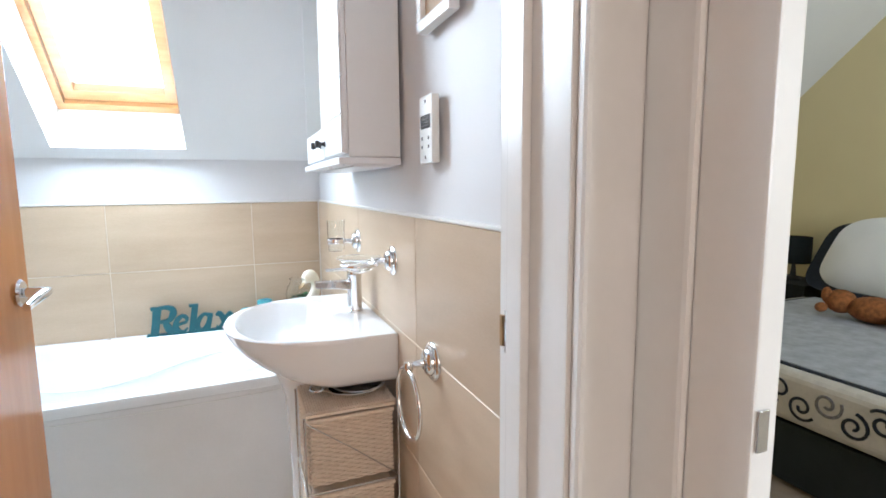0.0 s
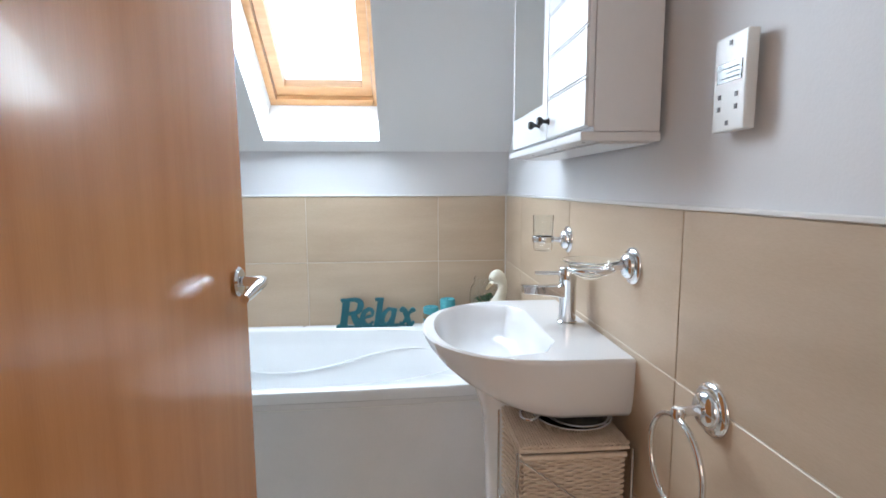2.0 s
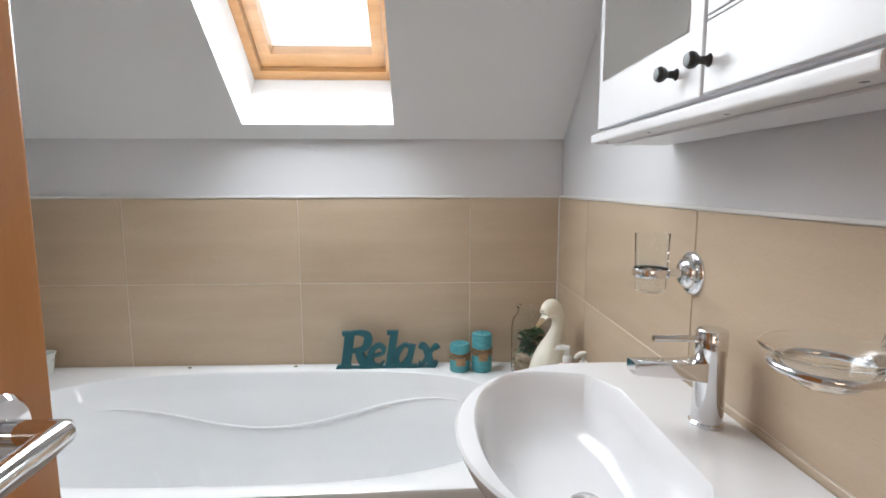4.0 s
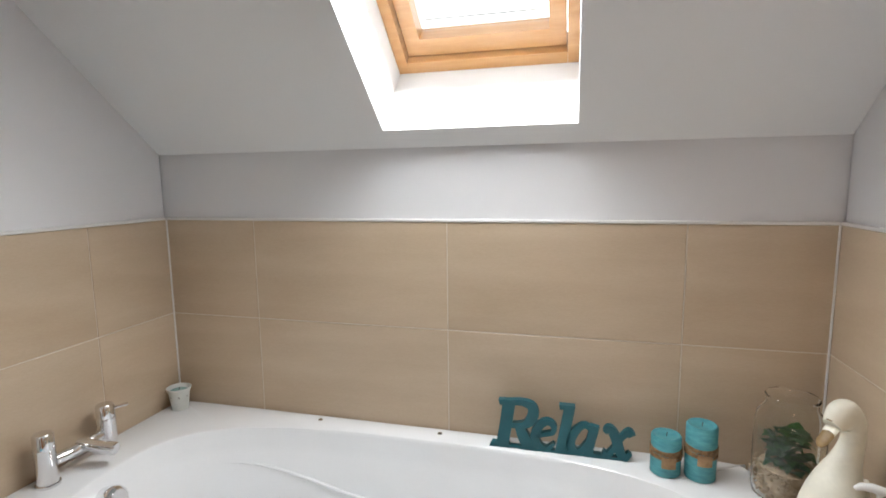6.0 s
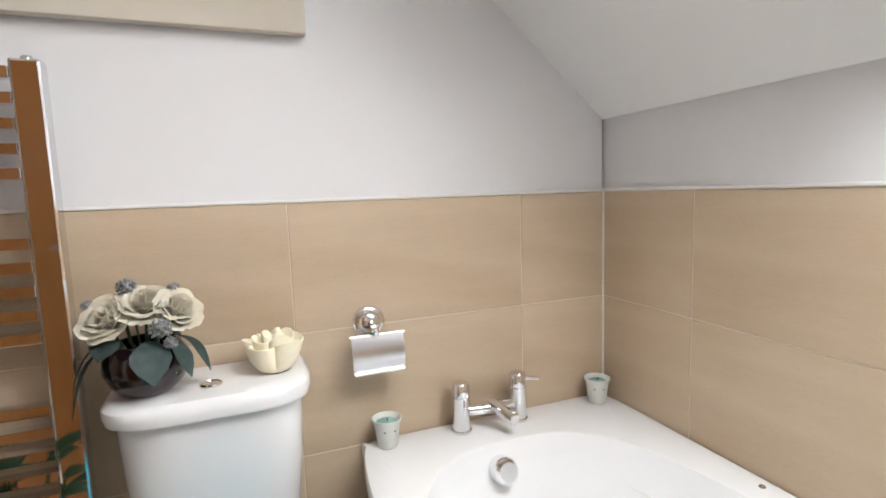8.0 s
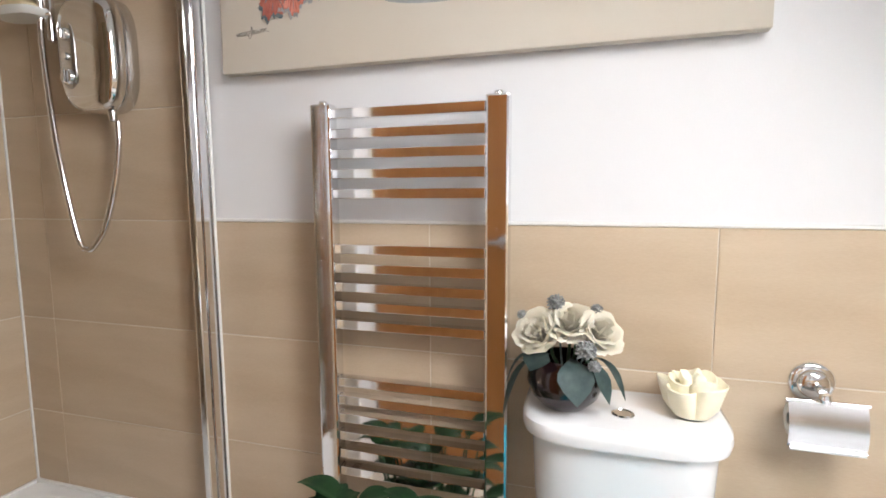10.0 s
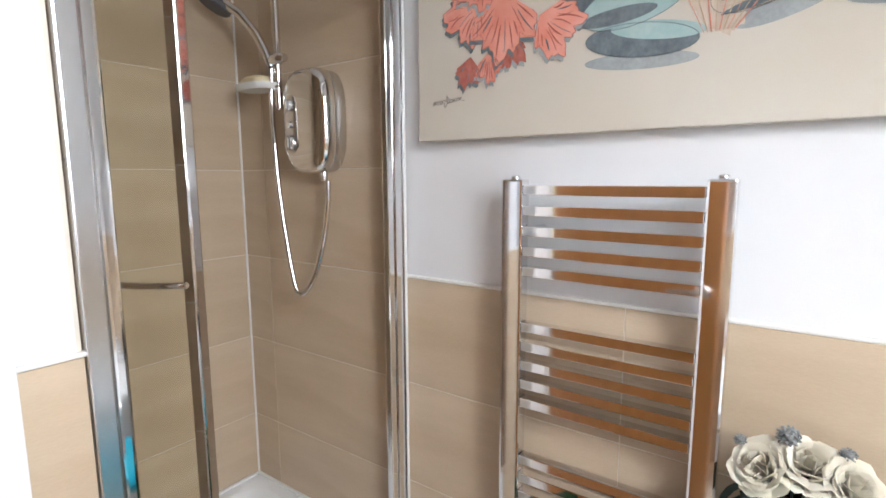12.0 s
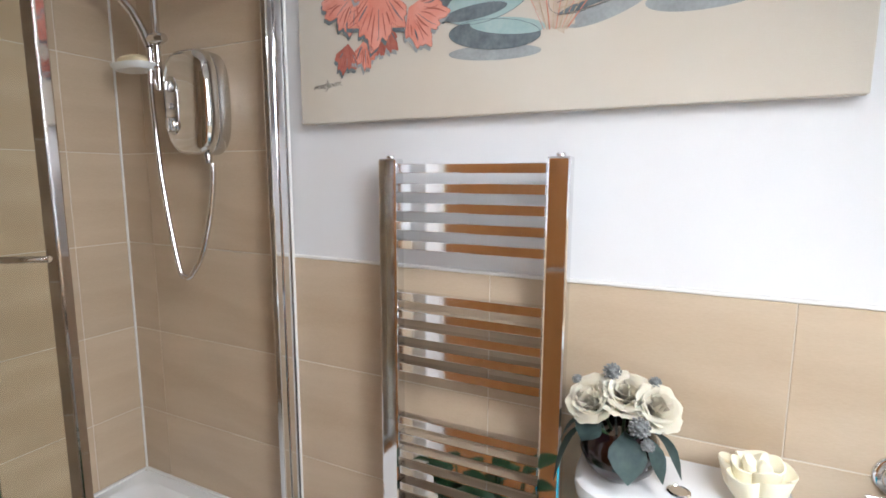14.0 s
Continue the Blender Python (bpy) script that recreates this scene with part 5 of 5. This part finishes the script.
pic = thing("picture_frame", 1.84, -1.69, 1.575, "white-framed small picture high on the wall by the door", "picture")
part("frame", B(-0.022, -0.0005, -0.085, 0.085, 0.0, 0.022, 0.003), GLOSS, pic)
for y in (-0.085, 0.063):
    part("frame", B(-0.022, -0.0005, y, y + 0.022, 0.0225, 0.20, 0.003), GLOSS, pic)
part("frame", B(-0.022, -0.0005, -0.085, 0.085, 0.2005, 0.222, 0.003), GLOSS, pic)
part("backing", B(-0.010, -0.0006, -0.0625, 0.0625, 0.0228, 0.20), SAND, pic, "sand-coloured picture", smooth=False)

# ---- holders on the east wall ----
tum = thing("tumbler_holder", 1.84, -0.908, 1.088, "chrome wall holder with a clear glass tumbler", "tumbler holder")
part("rose", lathe(ROSE, 32, None, wall_turn(-1)), CHROME, tum)
part("arm", tube(bmesh.new(), [(-0.012, 0, 0), (-0.03, 0, 0), (-0.048, 0, 0.002)], [0.012, 0.008, 0.007], 16), CHROME, tum)
part("ring", lathe([(0.0288, -0.007), (0.0303, -0.0075), (0.0310, -0.006), (0.0312, 0.006), (0.0303, 0.0075), (0.0290, 0.007), (0.0288, -0.007)], 40, None, Matrix.Translation((-0.076, 0, 0.002))), CHROME, tum)
part("tumbler", lathe([(0, -0.034), (0.0245, -0.034), (0.0262, -0.032), (0.0295, 0.069), (0.0290, 0.070), (0.0284, 0.069), (0.0250, -0.026), (0.0235, -0.0285), (0, -0.0285)], 40, None, Matrix.Translation((-0.076, 0, 0.002))), CLEAR, tum, "clear glass tumbler").visible_shadow = False
soap = thing("soap_dish_holder", 1.84, -1.328, 1.075, "chrome wall holder with a clear glass soap dish", "soap dish")
part("rose", lathe(ROSE, 32, None, wall_turn(-1)), CHROME, soap)
part("arm", tube(bmesh.new(), [(-0.012, 0, 0), (-0.03, 0, 0), (-0.05, 0.0, -0.002)], [0.012, 0.008, 0.007], 16), CHROME, soap)
part("ring", tube(bmesh.new(), [(-0.092 + 0.046 * math.cos(t), 0.046 * math.sin(t), -0.005) for t in (2 * math.pi * k / 40 for k in range(40))], 0.0042, 10, True), CHROME, soap)
part("dish", lathe([(0, -0.024), (0.022, -0.024), (0.034, -0.016), (0.046, 0.006), (0.058, 0.012), (0.057, 0.015), (0.044, 0.010), (0.032, -0.012), (0.02, -0.019), (0, -0.019)], 44, None, Matrix.Translation((-0.092, 0, 0))), CLEAR, soap, "clear glass dish").visible_shadow = False
ring = thing("towel_ring", 1.84, -1.622, 0.893, "chrome towel ring hanging from a round wall rose", "towel ring")
part("rose", lathe([(r * 1.08, z) for r, z in ROSE], 36, None, wall_turn(-1)), CHROME, ring)
bm = tube(bmesh.new(), [(-0.012, 0, 0), (-0.03, 0, 0), (-0.05, 0, -0.002)], [0.016, 0.008, 0.0075], 16)
lathe([(0, -0.012), (0.009, -0.009), (0.012, 0), (0.009, 0.009), (0, 0.012)], 20, bm, Matrix.Translation((-0.056, 0, -0.004)))
part("arm", bm, CHROME, ring)
part("hoop", tube(bmesh.new(), [(-0.058, 0.076 * math.sin(t), -0.086 + 0.076 * math.cos(t)) for t in (2 * math.pi * k / 56 for k in range(56))], 0.0048, 12, True), CHROME, ring)

# ---- shower ----
trayob = thing("shower_tray", 0.0, S, F, "white raised shower tray in the tiled recess", "shower tray")
bm = B(0.002, 0.768, -0.738, -0.004, 0, 0.26, 0.004)
part("riser", bm, TRAYM, trayob)
rings = [superellipse(0.385, -0.371, 0.383, 0.367, 0.2605, 30, 64), superellipse(0.385, -0.371, 0.383, 0.367, 0.300, 30, 64), superellipse(0.385, -0.371, 0.380, 0.364, 0.305, 30, 64), superellipse(0.385, -0.371, 0.335, 0.32, 0.305, 14, 64), superellipse(0.385, -0.371, 0.325, 0.31, 0.296, 12, 64), superellipse(0.385, -0.371, 0.305, 0.29, 0.275, 10, 64), superellipse(0.385, -0.371, 0.05, 0.05, 0.270, 2, 64)]
part("basin", loft(rings), TRAYM, trayob)
part("seal", B(0.0005, 0.012, -0.739, -0.01, 0.3055, 0.315, 0.003), TRIM, trayob)
part("seal", B(0.0125, 0.768, -0.7395, -0.728, 0.3055, 0.315, 0.003), TRIM, trayob)

enc = thing("shower_enclosure", 0.0, S, 0.356, "chrome-framed shower enclosure with a tinted glass folding door standing open", "shower enclosure")
bm = B(0.006, 0.034, -0.030, 0.000, 0, 1.62, 0.002)
box(bm, 0.0345, 0.060, -0.026, -0.004, 0, 1.62, 0.006, 3)
part("wall_post", bm, CHROME, enc, "polished chrome wall post")
part("wall_channel", B(0.002, 0.0055, -0.036, 0.004, 0, 1.62, 0.001), SATIN, enc)
part("post", B(0.736, 0.769, -0.034, 0.006, 0, 1.62, 0.003), SATIN, enc, "brushed aluminium post")
part("post_edge", B(0.711, 0.7355, -0.030, 0.004, 0, 1.62, 0.007, 3), CHROME, enc)
part("sill", B(0.0605, 0.7105, -0.030, 0.0, 0.0, 0.03, 0.004), CHROME, enc)
part("head_rail", B(0.0605, 0.7105, -0.030, 0.0, 1.585, 1.62, 0.004), CHROME, enc)
HX, HY, TX, TY = 0.688, -0.362, 0.577, -0.026
wdir = Vector((TX - HX, TY - HY, 0)).normalized()
ndir = Vector((-wdir.y, wdir.x, 0))
leaf_len = math.hypot(TX - HX, TY - HY)


def leaf_box(a, b, n0, n1, z0, z1, bevel=0.0):
    """A box in the folding leaf's own frame: along, across, up."""
    bm = B(a, b, n0, n1, z0, z1, bevel)
    m = Matrix((wdir, ndir, Vector((0, 0, 1)))).transposed().to_4x4()
    bm.transform(Matrix.Translation((HX, HY, 0)) @ m)
    return bm


leaf = part("folding_leaf", leaf_box(0.014, leaf_len - 0.016, -0.003, 0.003, 0.045, 1.565), SHOWERGLASS, enc, "olive-tinted glass leaf", smooth=False)
leaf.visible_shadow = False
part("stile", leaf_box(0.0, 0.0138, -0.010, 0.010, 0.04, 1.57, 0.003), CHROME, enc)
part("stile", leaf_box(leaf_len - 0.0158, leaf_len + 0.012, -0.012, 0.012, 0.04, 1.57, 0.004), CHROME, enc)
hp = []
for t in (k / 16 for k in range(17)):
    p = Vector((HX, HY, 0)) + wdir * (0.13 + (leaf_len - 0.14) * t) + ndir * -(0.012 + 0.03 * math.sin(math.pi * t))
    hp.append((p.x, p.y, 0.920))
bm = tube(bmesh.new(), hp, 0.0065, 12)
part("handle", bm, CHROME, enc, "bowed chrome handle")

unit = thing("electric_shower", 0.0, -2.374, 1.492, "chrome-fronted electric shower unit with dials on beige tiles", "electric shower")


def unit_ring(x, f):
    return [(x, a, b) for a, b, _ in superellipse(0, 0.144, 0.096 * f, 0.150 * f, 0, 3.2, 56)]


part("back_case", loft([unit_ring(0.0005, 0.96), unit_ring(0.004, 0.985), unit_ring(0.040, 0.985), unit_ring(0.043, 0.97)]), SATIN, unit, "satin grey case")
part("cover", loft([unit_ring(0.0435, 0.985), unit_ring(0.046, 1.0), unit_ring(0.064, 0.99), unit_ring(0.076, 0.95), unit_ring(0.084, 0.86), unit_ring(0.088, 0.7), unit_ring(0.089, 0.3)]), CHROME, unit, "mirror chrome cover")
part("control_strip", loft([[(x, a, b) for a, b, _ in superellipse(-0.044, 0.135, 0.026 * f, 0.082 * f, 0, 3, 36)] for x, f in ((0.0860, 1.0), (0.0905, 1.0), (0.0915, 0.95))]), SATIN, unit, "satin grey control strip")
for z, r in ((0.188, 0.016), (0.133, 0.009), (0.082, 0.021)):
    d = part("dial", lathe([(r, 0), (r, 0.006), (r * 0.85, 0.010), (0, 0.0105)], 28, None, Matrix.Translation((0.0905, -0.044, z)) @ wall_turn(1)), CHROME, unit)
    if r > 0.012:
        part("grip", B(0.1008, 0.109, -0.044 - r * 0.2, -0.044 + r * 0.2, z - r * 0.8, z + r * 0.8, 0.002), CHROME, d)
part("outlet", lathe([(0, 0), (0.009, 0), (0.011, 0.02), (0.009, 0.03), (0, 0.03)], 16, None, Matrix.Translation((0.045, 0.04, -0.028))), SATIN, unit)

rail = thing("shower_riser_rail", 0.0, -2.512, 1.70, "chrome riser rail with hand shower and hose", "shower rail")
part("rail", rod(bmesh.new(), (0.055, 0, -0.02), (0.055, 0, 0.56), 0.0105, 20), CHROME, rail)
for z in (-0.012, 0.55):
    bm = rod(bmesh.new(), (0.0005, 0, z), (0.055, 0, z), 0.0115, 16)
    part("wall_bracket", bm, CHROME, rail)
cl = part("clamp", tube(bmesh.new(), [(0.055, 0.035, 0.128), (0.057, 0.015, 0.128), (0.058, 0, 0.128), (0.062, -0.022, 0.124)], [0.012, 0.018, 0.019, 0.014], 18), CHROME, rail)
hs = part("hand_shower", tube(bmesh.new(), [(0.064, -0.020, 0.105), (0.070, -0.032, 0.145), (0.084, -0.058, 0.205), (0.105, -0.100, 0.262), (0.125, -0.150, 0.298)], [0.0115, 0.0125, 0.0125, 0.013, 0.014], 16), CHROME, rail, "chrome hand shower")
part("spray_head", lathe([(0, -0.012), (0.046, -0.012), (0.052, -0.006), (0.052, 0.004), (0.04, 0.014), (0.016, 0.024), (0, 0.026)], 36, None, axis_to((0.135, -0.185, 0.30), (0.10, -0.165, 0.37))), RUBBER, hs, "grey spray face")
hose = []
ends = [(0.045, 0.194, -0.236), (0.047, 0.192, -0.30), (0.055, 0.180, -0.40), (0.068, 0.152, -0.51), (0.080, 0.118, -0.568), (0.086, 0.098, -0.573), (0.088, 0.080, -0.555), (0.085, 0.050, -0.45), (0.078, 0.012, -0.28), (0.070, -0.014, -0.10), (0.064, -0.026, 0.0), (0.063, -0.022, 0.06), (0.064, -0.020, 0.105)]
ends = [Vector(p) for p in ends]
for a in range(len(ends) - 1):
    p0, p1, p2, p3 = ends[max(a - 1, 0)], ends[a], ends[a + 1], ends[min(a + 2, len(ends) - 1)]
    for k in range(12):
        t = k / 12
        hose.append(0.5 * ((2 * p1) + (p2 - p0) * t + (2 * p0 - 5 * p1 + 4 * p2 - p3) * t * t + (3 * p1 - p0 - 3 * p2 + p3) * t ** 3))
part("hose", tube(bmesh.new(), hose, [0.0078 + 0.0006 * (k % 2) for k in range(len(hose))], 12), CHROME, rail, "ribbed chrome hose")
sd = part("soap_tray", loft([superellipse(0.075, -0.075, 0.040, 0.070, 0.040, 2.6, 36), superellipse(0.075, -0.075, 0.048, 0.080, 0.050, 2.6, 36), superellipse(0.075, -0.075, 0.050, 0.082, 0.058, 2.6, 36), superellipse(0.075, -0.075, 0.046, 0.078, 0.057, 2.6, 36), superellipse(0.075, -0.075, 0.04, 0.07, 0.05, 2.6, 36)]), PUMP, rail, "pale plastic soap tray")
part("tray_arm", rod(bmesh.new(), (0.057, 0.012, 0.052), (0.066, -0.02, 0.050), 0.010, 14), CHROME, sd)
bar = thing("soap_bar", 0.075, -2.595, 1.752, "cream bar of soap in the shower's tray", "soap")
part("soap", loft([superellipse(0, 0, 0.024, 0.046, 0.0, 2.8, 32), superellipse(0, 0, 0.030, 0.053, 0.008, 2.8, 32), superellipse(0, 0, 0.030, 0.053, 0.022, 2.8, 32), superellipse(0, 0, 0.022, 0.044, 0.030, 2.8, 32)]), SOAPM, bar)

# ---- landing and bedroom beyond ----
structure("wall_landing_west", B(-0.15, -0.02, -5.6, -2.951, F, TOP), WALL, "white landing wall")
structure("wall_landing_south", B(-0.15, 2.0, -5.7, -5.6, F, TOP), WALL, "white landing wall")
structure("wall_landing_north", B(-0.02, 0.865, -3.05, -2.951, F, TOP), WALL, "white landing wall behind the shower")
structure("wall_landing_east", B(1.875, 2.0, -5.6, -3.2, F, TOP), WALL, "white landing wall")
structure("wall_landing_lintel", B(1.875, 2.0, -3.2, -2.324, 2.06, TOP), WALL, "white wall above the bedroom door")
structure("ceiling_landing", B(-0.15, 2.0, -5.6, -2.95, TOP, TOP + 0.05), CEIL, "white landing ceiling")
structure("wall_bedroom_east", B(5.25, 5.35, -5.6, 0.5, F, 3.6), YELLOW, "pale yellow painted bedroom wall")
structure("wall_bedroom_north", B(2.0, 5.25, 0.4, 0.5, F, 1.5), YELLOW, "pale yellow low bedroom wall")
structure("wall_bedroom_south", B(2.0, 5.25, -5.7, -5.6, F, 3.6), YELLOW, "pale yellow bedroom wall")
bm = prism([(0.5, 1.36), (-2.0, 3.5), (-2.0, 3.56), (0.5, 1.42)], "x", 2.0, 5.35)
box(bm, 2.0, 5.35, -5.7, -2.0, 3.5, 3.56)
structure("ceiling_bedroom", bm, CEIL, "white sloping bedroom ceiling")

bed = thing("bed", 3.42, -1.35, F, "double bed with a grey patterned quilt and dark base", "bed")
part("base", B(0.03, 1.78, -1.05, 0.80, 0.02, 0.27, 0.02), BEDBASE, bed, "near-black bed base")
part("mattress", B(0.02, 1.79, -1.07, 0.82, 0.272, 0.45, 0.05, 4), QUILTCREAM, bed)
bm = B(-0.02, 1.4, -1.10, 0.85, 0.30, 0.50, 0.05, 5)
part("quilt", bm, QUILTCREAM, bed, "cream quilt border with dark scroll pattern")
part("quilt_top", B(0.06, 1.38, -1.0, 0.76, 0.501, 0.509, 0.004), QUILT, bed, "quilted grey centre")
part("quilt_band", B(0.035, 1.39, -1.03, 0.79, 0.4985, 0.505, 0.003), NAVY, bed, "narrow navy band")
rnd = random.Random(2)
for k in range(20):
    cy = -0.95 + 1.75 * k / 20
    pts = []
    for j in range(26):
        t = j / 25 * 9.0
        r = 0.052 * (1 - t / 11)
        pts.append((-0.0215, cy + r * math.cos(t + k), 0.400 + (0.022 if k % 2 else -0.022) + r * math.sin(t + k)))
    part("scroll", tube(bmesh.new(), pts, 0.006, 5), NAVY if k % 3 else GREYINK, bed)
for k, y in enumerate((0.38, -0.45)):
    pil = thing("pillow", 4.92, -1.35 + y, F + 0.50, "white pillow with a grey floral print on the bed", "pillow", "pillows on the bed")
    part("cushion", loft([superellipse(-0.02, 0, 0.20, 0.34, 0.03, 4, 40), superellipse(0, 0, 0.235, 0.375, 0.07, 4, 40), superellipse(0.02, 0, 0.24, 0.38, 0.13, 4, 40), superellipse(0.05, 0, 0.20, 0.33, 0.20, 3, 40), superellipse(0.07, 0, 0.10, 0.2, 0.225, 2.4, 40)]), PAPERM, pil)
    part("edge", loft([superellipse(0.01, 0, 0.265, 0.46, 0.085, 5, 40), superellipse(0.01, 0, 0.265, 0.46, 0.10, 5, 40)]), NAVY, pil, "navy edge")
    for j in range(7):
        u, v = -0.10 + 0.05 * (j % 4), -0.24 + 0.08 * j
        part("print", tube(bmesh.new(), [(u + 0.035 * math.cos(t + j), v + 0.05 * math.sin(t), 0.196 - 0.9 * (u - 0.03) ** 2 - 0.28 * v * v) for t in (0.35 * q for q in range(14))], 0.006, 5), GREYINK, pil)
    pil.matrix_world = pose(4.98, -1.35 + y, F + 0.70, 0, -52, 0)
plush = bmesh.new()
for c, r, s in (((0, 0, 0.07), 0.085, (1.0, 1.5, 0.8)), ((0.02, 0.15, 0.09), 0.07, (1, 1, 0.9)), ((-0.05, 0.22, 0.06), 0.035, (1.5, 0.8, 0.7)), ((0.06, -0.12, 0.035), 0.04, (1.8, 0.9, 0.8)), ((-0.08, -0.08, 0.035), 0.04, (1.8, 0.9, 0.8)), ((0.0, 0.21, 0.12), 0.03, (0.7, 0.8, 1.4))):
    bmesh.ops.create_icosphere(plush, subdivisions=3, radius=r, matrix=Matrix.Translation(c) @ Matrix.Diagonal((*s, 1)))
toy = link("plush_toy", plush, PLUSH, None, True)
toy.matrix_world = pose(4.42, -1.12, F + 0.509, 0, 0, 20)
tagged(toy, "orange-brown plush toy lying on the bed", "toy")
lamp = thing("bedside_lamp", 5.05, -0.28, F + 0.55, "small bedside lamp with a dark drum shade", "lamp")
part("base", lathe([(0, 0), (0.05, 0), (0.055, 0.01), (0.02, 0.03), (0.012, 0.10), (0.012, 0.2), (0, 0.2)], 24), BLACKISH, lamp)
part("shade", lathe([(0.10, 0.12), (0.10, 0.30), (0.096, 0.30), (0.096, 0.12)], 36), BEDBASE, lamp, "dark fabric drum shade")
tbl = thing("bedside_table", 5.05, -0.28, F, "dark wooden bedside table by the yellow wall", "bedside table")
part("top", B(-0.18, 0.18, -0.2, 0.2, 0.525, 0.549, 0.003), BEDBASE, tbl)
part("body", B(-0.17, 0.17, -0.19, 0.19, 0.06, 0.5245, 0.003), BEDBASE, tbl)
for x in (-0.15, 0.15):
    for y in (-0.17, 0.17):
        part("leg", rod(bmesh.new(), (x, y, 0), (x, y, 0.0595), 0.015, 10), BEDBASE, tbl)
